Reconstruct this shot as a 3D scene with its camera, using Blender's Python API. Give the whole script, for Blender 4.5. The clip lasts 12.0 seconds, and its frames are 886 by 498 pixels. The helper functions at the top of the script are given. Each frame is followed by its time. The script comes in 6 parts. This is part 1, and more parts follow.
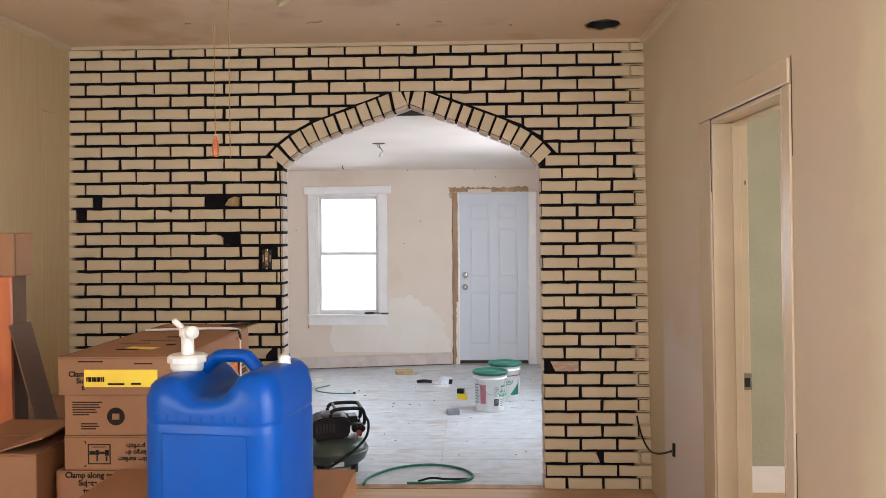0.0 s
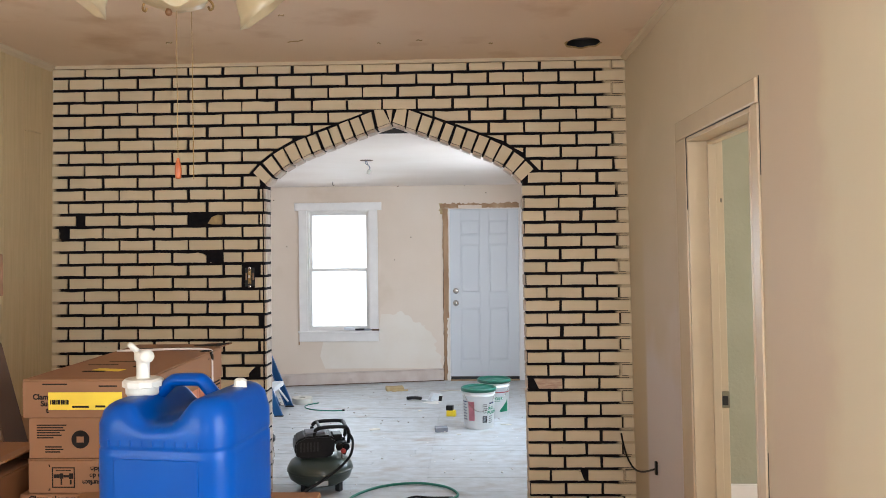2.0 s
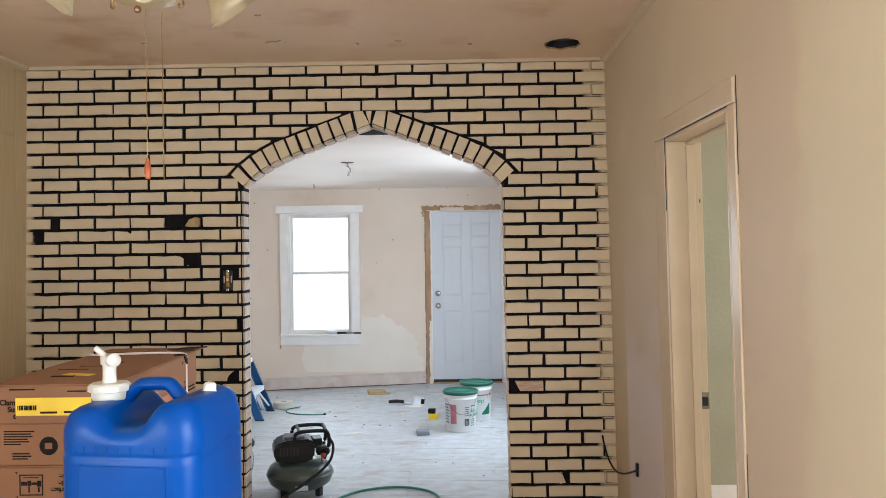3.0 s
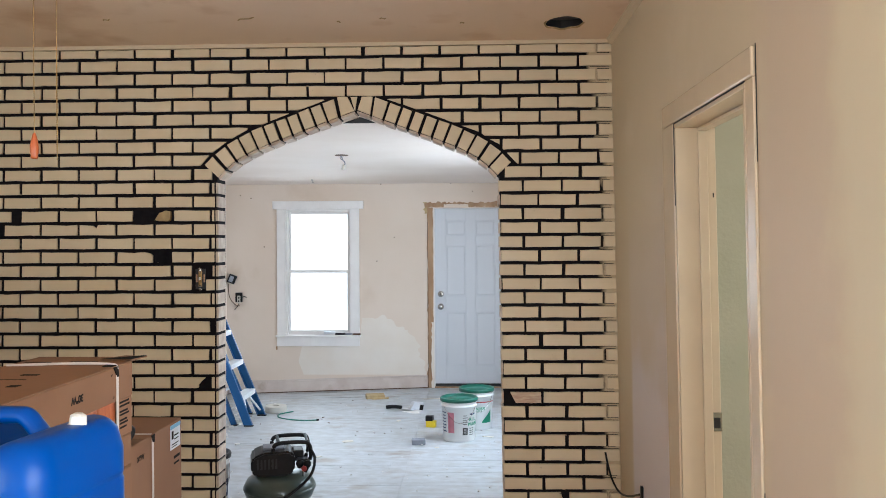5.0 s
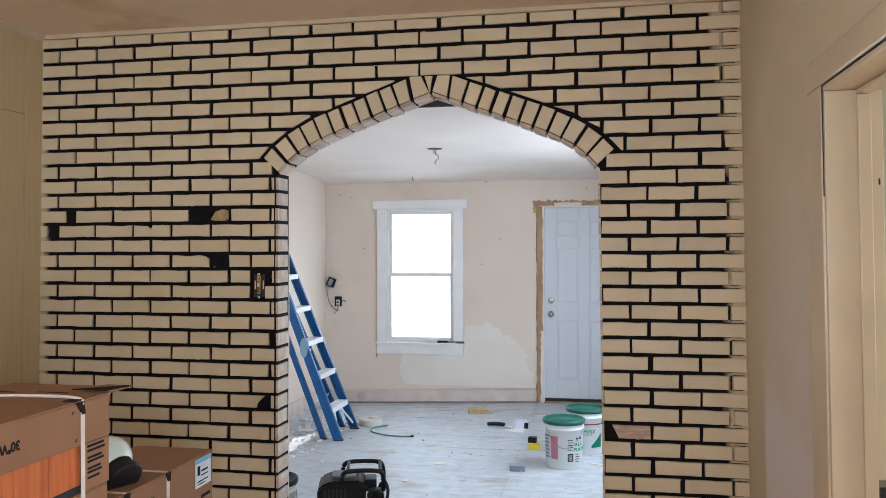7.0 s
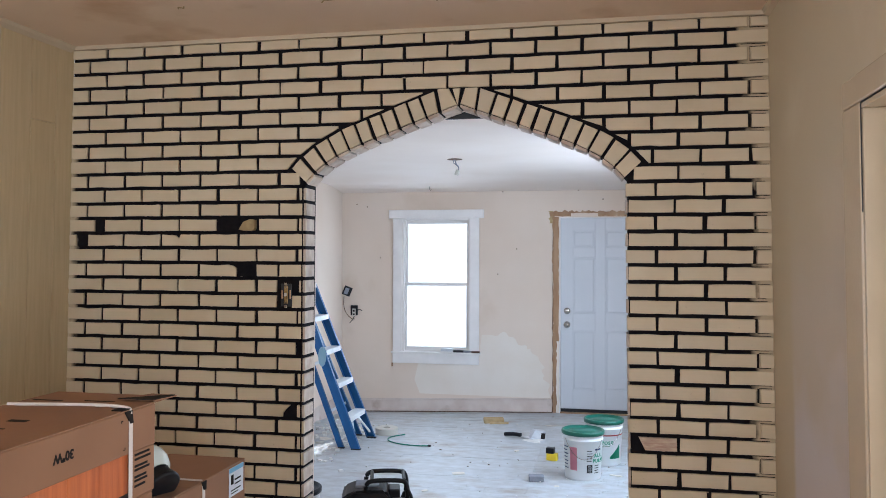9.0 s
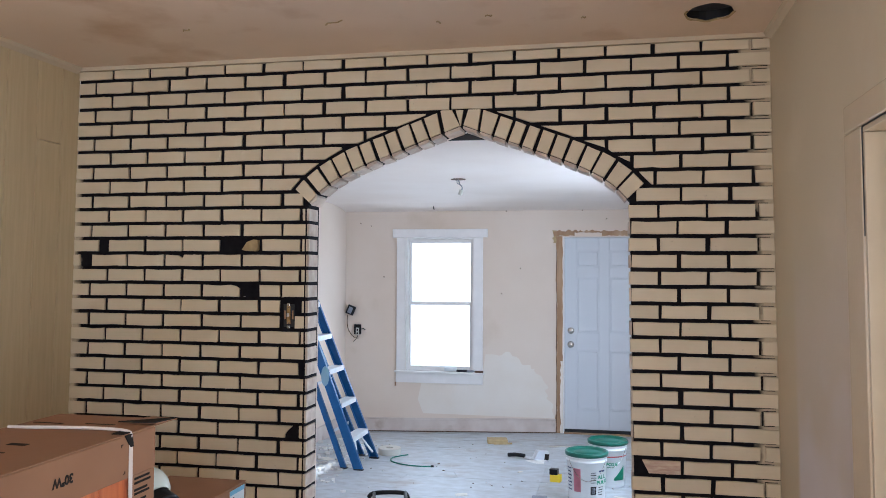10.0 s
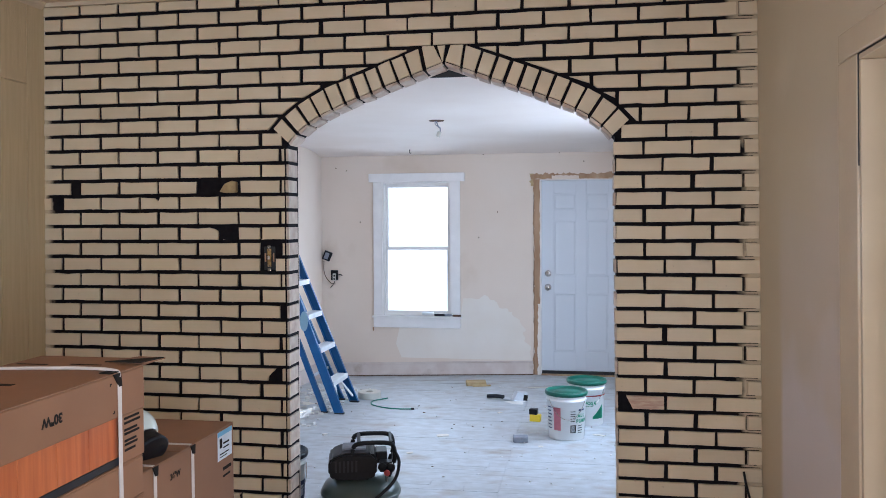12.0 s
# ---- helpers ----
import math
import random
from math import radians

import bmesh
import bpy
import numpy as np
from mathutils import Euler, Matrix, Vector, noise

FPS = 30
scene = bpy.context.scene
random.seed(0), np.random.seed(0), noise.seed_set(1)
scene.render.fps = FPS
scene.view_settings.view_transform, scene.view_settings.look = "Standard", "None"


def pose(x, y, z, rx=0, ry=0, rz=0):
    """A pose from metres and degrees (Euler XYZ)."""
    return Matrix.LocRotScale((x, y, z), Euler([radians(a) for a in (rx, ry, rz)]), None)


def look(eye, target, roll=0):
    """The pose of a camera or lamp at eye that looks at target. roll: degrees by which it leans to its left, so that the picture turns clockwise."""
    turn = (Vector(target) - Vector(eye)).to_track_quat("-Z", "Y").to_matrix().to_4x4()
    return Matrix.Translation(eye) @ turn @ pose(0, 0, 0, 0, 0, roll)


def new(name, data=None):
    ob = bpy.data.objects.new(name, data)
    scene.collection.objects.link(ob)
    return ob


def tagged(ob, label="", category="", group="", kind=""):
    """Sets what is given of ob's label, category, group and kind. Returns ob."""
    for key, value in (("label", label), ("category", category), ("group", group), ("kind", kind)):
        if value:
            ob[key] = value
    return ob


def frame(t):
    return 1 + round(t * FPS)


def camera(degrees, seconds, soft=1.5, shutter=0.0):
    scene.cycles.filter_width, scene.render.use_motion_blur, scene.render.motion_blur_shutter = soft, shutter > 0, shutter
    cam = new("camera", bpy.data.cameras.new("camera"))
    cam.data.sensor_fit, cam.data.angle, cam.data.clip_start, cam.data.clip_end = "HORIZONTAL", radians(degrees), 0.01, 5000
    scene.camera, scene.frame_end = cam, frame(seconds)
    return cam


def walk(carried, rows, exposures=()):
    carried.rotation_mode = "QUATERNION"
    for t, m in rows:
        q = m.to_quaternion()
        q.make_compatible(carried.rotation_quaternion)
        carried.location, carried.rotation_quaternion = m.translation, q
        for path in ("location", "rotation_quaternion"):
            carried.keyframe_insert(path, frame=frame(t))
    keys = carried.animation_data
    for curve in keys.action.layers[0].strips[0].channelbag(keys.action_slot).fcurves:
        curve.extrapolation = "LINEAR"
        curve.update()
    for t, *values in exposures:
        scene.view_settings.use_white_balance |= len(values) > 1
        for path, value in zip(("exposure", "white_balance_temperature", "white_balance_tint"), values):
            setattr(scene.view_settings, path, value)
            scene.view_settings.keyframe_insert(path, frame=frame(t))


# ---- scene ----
cam = camera(56.7, 12.0, soft=0.9)
PATH = [
    (0, (0.082, -0.143, 1.625), (0.008, 1.855, 1.576), -0.4),
    (0.5, (0.126, -0.129, 1.635), (0.111, 1.87, 1.585), -0.1),
    (1, (0.151, -0.126, 1.64), (0.118, 1.873, 1.59), 0.1),
    (1.5, (0.165, -0.13, 1.649), (0.112, 1.868, 1.603), -0.2),
    (2, (0.181, -0.136, 1.643), (0.11, 1.862, 1.629), -0.6),
    (2.5, (0.191, -0.128, 1.64), (0.14, 1.871, 1.637), -0.7),
    (3, (0.204, -0.106, 1.636), (0.172, 1.894, 1.629), -0.8),
    (3.2, (0.212, -0.089, 1.635), (0.171, 1.911, 1.63), -0.5),
    (4.8, (0.35, 0.205, 1.639), (0.282, 2.204, 1.633), -0.7),
    (5, (0.346, 0.308, 1.632), (0.274, 2.307, 1.622), -0.3),
    (5.5, (0.355, 0.597, 1.631), (0.28, 2.595, 1.62), 1.1),
    (6, (0.432, 0.806, 1.621), (0.313, 2.803, 1.606), 1.3),
    (6.5, (0.527, 0.988, 1.624), (0.215, 2.964, 1.611), 0.1),
    (7, (0.511, 1.016, 1.64), (0.13, 2.979, 1.634), -0.2),
    (7.5, (0.448, 0.999, 1.644), (0.063, 2.961, 1.651), -0.2),
    (7.7, (0.4215, 0.992, 1.645), (0.040, 2.955, 1.654), -0.1),
    (9.3, (0.4205, 0.972, 1.653), (0.0195, 2.931, 1.668), 0.2),
    (9.5, (0.421, 0.971, 1.654), (0.019, 2.93, 1.67), 0.2),
    (10, (0.429, 0.974, 1.668), (0.02, 2.931, 1.726), 0.3),
    (10.5, (0.428, 0.976, 1.666), (0.016, 2.932, 1.741), 0.2),
    (11, (0.431, 0.973, 1.651), (0.016, 2.928, 1.725), 0.1),
    (11.5, (0.42, 0.985, 1.636), (0.004, 2.941, 1.671), -0.1),
    (11.8, (0.374, 1.003, 1.628), (0.008, 2.968, 1.594), -0.4),
    (12, (0.363, 1.01, 1.627), (0.022, 2.98, 1.559), -0.3),
]
walk(cam, [(t, look(eye, target, roll)) for t, eye, target, roll in PATH],
     [(0, 0.09, 6220, 12), (2.5, 0.13, 5960, 7), (5, 0.14, 5780, 6), (7, 0.02, 5660, 7), (9.5, 0.02, 5420, 9), (12, -0.02, 5250, 10)])

# ---- world and light ----
world = bpy.data.worlds.new("world")
scene.world = world
world.use_nodes = True
wn = world.node_tree.nodes
sky = wn.new("ShaderNodeTexSky")
sky.sky_type, sky.sun_disc = "NISHITA", False
sky.sun_elevation, sky.sun_rotation = radians(57), radians(210)
world.node_tree.links.new(sky.outputs[0], wn["Background"].inputs[0])
wn["Background"].inputs[1].default_value = 0.12


def area_light(name, m, w, h, power, color):
    d = bpy.data.lights.new(name, "AREA")
    d.shape, d.size, d.size_y, d.energy, d.color = "RECTANGLE", w, h, power, color
    ob = new(name, d)
    ob.matrix_world = m
    return ob


def sun_light():
    d = bpy.data.lights.new("sun", "SUN")
    d.energy, d.angle, d.color = 5.0, radians(0.6), (1.0, 0.95, 0.88)
    ob = new("sun", d)
    ob.matrix_world = look((-6, -10, 18), (0, 0, 0))


sun_light()
FAR = (0.84, 0.92, 1.0)
COOL = (0.92, 0.96, 1.0)
WARM = (1.0, 0.95, 0.87)
area_light("daylight_far_window", look((-1.425, 9.64, 1.33), (-1.425, 0, 1.0)), 0.66, 1.30, 9, FAR)
# unseen window, inferred from the bright left wall of the far room
area_light("daylight_far_side", look((1.10, 6.9, 1.45), (-3, 7.3, 0.2)), 1.7, 1.3, 55, FAR)
# fill lamp behind the pier, at an added window out of view
area_light("fill_far_left", look((-2.44, 6.35, 1.45), (3, 7.6, 0.6)), 1.2, 1.3, 3, FAR)
# three fill lamps at added unseen windows, tuned to brighten bricks and walls
area_light("fill_back_window", look((-0.55, -4.42, 1.5), (-0.3, 5, -0.6)), 1.9, 1.4, 54, WARM)
area_light("fill_left_window", look((-2.41, -1.1, 1.5), (2.0, 1.6, 0.5)), 1.3, 1.3, 55, COOL)
area_light("fill_right_window", look((1.10, 0.3, 1.45), (-3.0, 1.7, 0.2)), 1.3, 1.2, 58, COOL)
# unseen side-room window; its power is raised to brighten the cartons
area_light("daylight_side_room", look((4.10, 3.2, 1.45), (-1.0, 3.4, 0.9)), 1.2, 1.3, 62, WARM)

# ---- materials ----


def mat(name, color, color2=None, scale=6.0, rough=0.6, metal=0.0, bump=0.0, bump_scale=60.0, spots=None, spot_scale=2.0,
        spot_amount=0.5, island=0.0, stretch=(1, 1, 1), trans=0.0, rand=0.0, spec=0.5):
    """Noise-mixed paint or material: two colours, stains, fine relief and piece-to-piece variation."""
    m = bpy.data.materials.new(name)
    m.use_nodes = True
    nt = m.node_tree
    n, l = nt.nodes, nt.links
    b = n["Principled BSDF"]
    b.inputs["Roughness"].default_value = rough
    b.inputs["Metallic"].default_value = metal
    b.inputs["Specular IOR Level"].default_value = spec
    b.inputs["Transmission Weight"].default_value = trans
    co = n.new("ShaderNodeNewGeometry")
    mp = n.new("ShaderNodeMapping")
    mp.inputs["Scale"].default_value = stretch
    l.new(co.outputs["Position"], mp.inputs[0])

    def tex(s, detail=4.0):
        t = n.new("ShaderNodeTexNoise")
        t.inputs["Scale"].default_value, t.inputs["Detail"].default_value = s, detail
        l.new(mp.outputs[0], t.inputs["Vector"])
        return t.outputs["Fac"]

    def ramp(src, a, c):
        r = n.new("ShaderNodeMapRange")
        r.inputs[1].default_value, r.inputs[2].default_value = a, c
        l.new(src, r.inputs[0])
        return r.outputs[0]

    def mix(f, a, c):
        x = n.new("ShaderNodeMix")
        x.data_type = "RGBA"
        if isinstance(f, float):
            x.inputs[0].default_value = f
        else:
            l.new(f, x.inputs[0])
        for i, v in ((6, a), (7, c)):
            if isinstance(v, tuple):
                x.inputs[i].default_value = (*v, 1)
            else:
                l.new(v, x.inputs[i])
        return x.outputs[2]

    col = mix(ramp(tex(scale), 0.32, 0.68), color, color2 or tuple(0.9 * c for c in color))
    if spots:
        f = ramp(tex(spot_scale, 6.0), 0.75 - 0.3 * spot_amount, 0.92 - 0.3 * spot_amount)
        k = n.new("ShaderNodeMath")
        k.operation = "MULTIPLY"
        k.inputs[1].default_value = 0.75
        l.new(f, k.inputs[0])
        col = mix(k.outputs[0], col, spots)
    if island or rand:
        if rand:
            src = n.new("ShaderNodeObjectInfo").outputs["Random"]
        else:
            src = n.new("ShaderNodeNewGeometry").outputs["Random Per Island"]
        v = n.new("ShaderNodeMapRange")
        v.inputs[3].default_value, v.inputs[4].default_value = 1 - (island or rand), 1 + (island or rand)
        l.new(src, v.inputs[0])
        h = n.new("ShaderNodeHueSaturation")
        l.new(v.outputs[0], h.inputs["Value"])
        l.new(col, h.inputs["Color"])
        col = h.outputs[0]
    l.new(col, b.inputs["Base Color"])
    if bump:
        bp = n.new("ShaderNodeBump")
        bp.inputs["Strength"].default_value, bp.inputs["Distance"].default_value = bump, 0.004
        l.new(tex(bump_scale, 5.0), bp.inputs["Height"])
        l.new(bp.outputs[0], b.inputs["Normal"])
    return m


CREAM = (0.62, 0.535, 0.385)
M = {
    "wall_cream": mat("wall_cream", CREAM, (0.64, 0.55, 0.40), 1.3, 0.55, bump=0.10, bump_scale=25, spots=(0.70, 0.60, 0.44), spot_scale=1.1),
    "panel": mat("painted_panelling", (0.58, 0.465, 0.275), (0.64, 0.52, 0.32), 9, 0.5, bump=0.35, bump_scale=40, stretch=(6, 6, 0.35)),
    "ceiling": mat("ceiling_near", (0.76, 0.60, 0.455), (0.80, 0.65, 0.51), 1.1, 0.7, bump=0.1, spots=(0.52, 0.32, 0.17), spot_scale=2.0, spot_amount=0.62),
    "brick": mat("cream_brick", (0.665, 0.555, 0.375), (0.705, 0.60, 0.43), 7, 0.5, bump=0.25, bump_scale=45, spots=(0.34, 0.25, 0.17), spot_scale=42, spot_amount=0.22, rand=0.05),
    "brick_rest": mat("cream_brick_joined", (0.665, 0.555, 0.375), (0.705, 0.60, 0.43), 7, 0.5, bump=0.25, bump_scale=45, spots=(0.34, 0.25, 0.17), spot_scale=42, spot_amount=0.22, island=0.05),
    "brick_white": mat("whitewashed_brick", (0.66, 0.57, 0.48), (0.50, 0.39, 0.31), 18, 0.7, bump=0.5, bump_scale=70, rand=0.1),
    "brick_pink": mat("bare_brick", (0.50, 0.33, 0.26), (0.66, 0.54, 0.40), 40, 0.8, bump=0.4, stretch=(0.5, 1, 2)),
    "stub": mat("broken_brick", (0.48, 0.36, 0.18), (0.36, 0.26, 0.13), 30, 0.9, bump=0.8, bump_scale=80),
    "plaster": mat("plaster_far", (0.75, 0.645, 0.55), (0.69, 0.57, 0.465), 0.9, 0.7, bump=0.25, bump_scale=14, spots=(0.60, 0.47, 0.35), spot_scale=1.7, spot_amount=0.42),
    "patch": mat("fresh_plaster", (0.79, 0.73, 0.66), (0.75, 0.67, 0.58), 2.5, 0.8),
    "ceiling_far": mat("ceiling_far", (0.82, 0.74, 0.68), (0.77, 0.68, 0.61), 1.5, 0.8, bump=0.1, bump_scale=12),
    "trim": mat("white_trim", (0.84, 0.81, 0.79), (0.78, 0.75, 0.73), 8, 0.4, bump=0.08),
    "trim_cream": mat("cream_trim", (0.67, 0.565, 0.41), (0.62, 0.52, 0.38), 5, 0.27, bump=0.08),
    "base": mat("worn_baseboard", (0.58, 0.48, 0.43), (0.66, 0.58, 0.53), 7, 0.7, bump=0.3, spots=(0.36, 0.26, 0.18), spot_scale=5, spot_amount=0.45),
    "rawwood": mat("raw_wood", (0.30, 0.17, 0.09), (0.46, 0.30, 0.18), 9, 0.8, bump=0.5, stretch=(1, 1, 0.25), spots=(0.70, 0.62, 0.52), spot_scale=9, spot_amount=0.2),
    "door": mat("white_steel_door", (0.64, 0.66, 0.70), (0.61, 0.63, 0.67), 2, 0.4),
    # rubber, and the painted-in shade of gaps and hollows
    "dark": mat("black_rubber_and_shade", (0.012, 0.012, 0.014), (0.02, 0.02, 0.022), 20, 0.5),
    "black": mat("black_plastic", (0.008, 0.008, 0.010), (0.013, 0.013, 0.015), 30, 0.4, spec=0.25),
    "tank": mat("dark_green_paint", (0.055, 0.075, 0.065), (0.07, 0.09, 0.08), 10, 0.28, bump=0.03),
    "chrome": mat("brushed_nickel", (0.55, 0.53, 0.50), None, 30, 0.25, 1.0),
    "brass": mat("old_brass", (0.45, 0.30, 0.12), (0.25, 0.16, 0.07), 60, 0.4, 1.0),
    "copper": mat("copper_ball", (0.42, 0.25, 0.15), None, 30, 0.3, 1.0),
    "planks": mat("painted_floorboards", (0.51, 0.535, 0.565), (0.41, 0.415, 0.42), 11, 0.5, bump=0.45, bump_scale=26, spots=(0.31, 0.245, 0.195), spot_scale=3.6, spot_amount=0.62, island=0.02, stretch=(0.8, 1.3, 1)),
    "near_floor": mat("wood_floor_near", (0.58, 0.38, 0.225), (0.47, 0.30, 0.175), 5, 0.6, bump=0.2, stretch=(0.3, 3, 1)),
    "dust": mat("plaster_dust", (0.70, 0.69, 0.67), (0.58, 0.55, 0.51), 9, 0.9, bump=0.5, island=0.2),
    "blue_jug": mat("blue_polyethylene", (0.0, 0.046, 0.245), (0.0, 0.058, 0.29), 5, 0.33, spec=0.2, bump=0.10, bump_scale=22, spots=(0.003, 0.075, 0.40), spot_scale=14, spot_amount=0.1),
    "white_plastic": mat("white_plastic", (0.60, 0.575, 0.51), None, 10, 0.4),
    "bucket": mat("bucket_plastic", (0.74, 0.75, 0.74), (0.70, 0.71, 0.71), 5, 0.4, spots=(0.62, 0.60, 0.56), spot_scale=8, spot_amount=0.2),
    "green_lid": mat("green_lid", (0.004, 0.085, 0.055), (0.006, 0.10, 0.065), 20, 0.35),
    "green": mat("green_print", (0.03, 0.30, 0.17), None, 20, 0.5),
    "pink": mat("pink_print", (0.82, 0.33, 0.40), None, 20, 0.5),
    "navy": mat("navy_print", (0.02, 0.04, 0.14), None, 20, 0.5),
    "ink": mat("black_ink", (0.014, 0.012, 0.011), (0.024, 0.02, 0.018), 40, 0.85, spec=0.1),
    "red": mat("red_print", (0.45, 0.05, 0.05), None, 20, 0.5),
    "carton": mat("cardboard", (0.245, 0.118, 0.055), (0.275, 0.135, 0.064), 4, 0.75, bump=0.12, bump_scale=50, spots=(0.23, 0.11, 0.052), spot_scale=3, spot_amount=0.3, rand=0.06),
    "carton_in": mat("cardboard_core", (0.12, 0.065, 0.038), None, 14, 0.85, bump=0.2),
    "oak": mat("orange_oak", (0.52, 0.15, 0.042), (0.36, 0.085, 0.022), 9, 0.35, bump=0.1, stretch=(1, 7, 0.35), island=0.12),
    "strap": mat("plastic_strap", (0.68, 0.60, 0.54), None, 20, 0.4),
    "yellow": mat("yellow_label", (0.80, 0.60, 0.02), (0.76, 0.55, 0.02), 10, 0.5),
    "label": mat("white_label", (0.68, 0.72, 0.76), None, 10, 0.5),
    "skyblue": mat("blue_band", (0.18, 0.45, 0.65), None, 10, 0.5),
    "frost": mat("frosted_glass", (0.66, 0.56, 0.37), (0.58, 0.47, 0.28), 8, 0.3, trans=0.35),
    "frost_white": mat("frosted_white_glass", (0.62, 0.68, 0.62), None, 8, 0.25),
    "ladder": mat("blue_fibreglass", (0.003, 0.075, 0.235), (0.005, 0.09, 0.27), 12, 0.42),
    # paler copy of the aluminium; the treads' strong light is put into its colour
    "tread": mat("brightened_aluminium", (0.86, 0.88, 0.90), (0.76, 0.78, 0.80), 20, 0.5, 0.1),
    "oval": mat("faded_sticker", (0.22, 0.36, 0.46), (0.26, 0.40, 0.50), 20, 0.5),
    "alu": mat("aluminium", (0.72, 0.74, 0.78), (0.62, 0.64, 0.68), 20, 0.42, 0.6),
    "pullwood": mat("orange_wood_pull", (0.42, 0.10, 0.025), (0.34, 0.075, 0.02), 40, 0.35),
    "side": mat("pale_green_wall", (0.34, 0.345, 0.255), (0.40, 0.39, 0.30), 2, 0.22, bump=0.7, bump_scale=38),
    "sponge": mat("grey_sponge", (0.22, 0.23, 0.27), (0.28, 0.29, 0.33), 30, 0.9, bump=0.5),
    "tan": mat("tan_sponge", (0.50, 0.38, 0.20), (0.42, 0.30, 0.15), 25, 0.9, bump=0.5),
    "cord": mat("green_cord", (0.02, 0.20, 0.14), None, 30, 0.45),
    "paper": mat("paper_scrap", (0.72, 0.68, 0.60), None, 30, 0.8),
}


def glow(name, color, strength):
    m = bpy.data.materials.new(name)
    m.use_nodes = True
    n = m.node_tree.nodes
    e = n.new("ShaderNodeEmission")
    e.inputs[0].default_value, e.inputs[1].default_value = (*color, 1), strength
    m.node_tree.links.new(e.outputs[0], n["Material Output"].inputs[0])
    return m


def glass():
    m = bpy.data.materials.new("window_glass")
    m.use_nodes = True
    b = m.node_tree.nodes["Principled BSDF"]
    b.inputs["Base Color"].default_value = (0.97, 0.99, 0.98, 1)
    b.inputs["Roughness"].default_value = 0.0
    b.inputs["Transmission Weight"].default_value = 1.0
    b.inputs["IOR"].default_value = 1.02
    return m


M["glass"] = glass()
M["glow_sheet"] = glow("bright_outdoors", (0.96, 0.99, 1.0), 1.7)


def mortar_material():
    """Black-painted joints; cream wall paint has run over them beside the side walls."""
    m = mat("black_joint", (0.006, 0.005, 0.008), (0.012, 0.010, 0.012), 30, 0.8, bump=0.3, spec=0.15)
    n, l = m.node_tree.nodes, m.node_tree.links
    b = n["Principled BSDF"]
    old = b.inputs["Base Color"].links[0].from_socket
    geo = n.new("ShaderNodeNewGeometry")
    sep = n.new("ShaderNodeSeparateXYZ")
    l.new(geo.outputs["Position"], sep.inputs[0])
    noi = n.new("ShaderNodeTexNoise")
    noi.inputs["Scale"].default_value = 16
    l.new(geo.outputs["Position"], noi.inputs["Vector"])
    add = n.new("ShaderNodeMath")
    add.operation = "MULTIPLY_ADD"
    add.inputs[1].default_value = 0.10
    l.new(noi.outputs["Fac"], add.inputs[0])
    hi = n.new("ShaderNodeMapRange")
    hi.inputs[1].default_value, hi.inputs[2].default_value, hi.inputs[4].default_value = 2.15, 2.65, 0.09
    l.new(sep.outputs[2], hi.inputs[0])
    sm = n.new("ShaderNodeMath")
    l.new(sep.outputs[0], sm.inputs[0])
    l.new(hi.outputs[0], sm.inputs[1])
    l.new(sm.outputs[0], add.inputs[2])
    right = n.new("ShaderNodeMapRange")
    right.inputs[1].default_value, right.inputs[2].default_value = 1.115, 1.150
    l.new(add.outputs[0], right.inputs[0])
    left = n.new("ShaderNodeMapRange")
    left.inputs[1].default_value, left.inputs[2].default_value = -2.375, -2.41
    l.new(add.outputs[0], left.inputs[0])
    mx = n.new("ShaderNodeMath")
    mx.operation = "MAXIMUM"
    l.new(right.outputs[0], mx.inputs[0])
    l.new(left.outputs[0], mx.inputs[1])
    x = n.new("ShaderNodeMix")
    x.data_type = "RGBA"
    l.new(mx.outputs[0], x.inputs[0])
    l.new(old, x.inputs[6])
    x.inputs[7].default_value = (0.58, 0.47, 0.32, 1)
    l.new(x.outputs[2], b.inputs["Base Color"])
    return m


M["mortar"] = mortar_material()


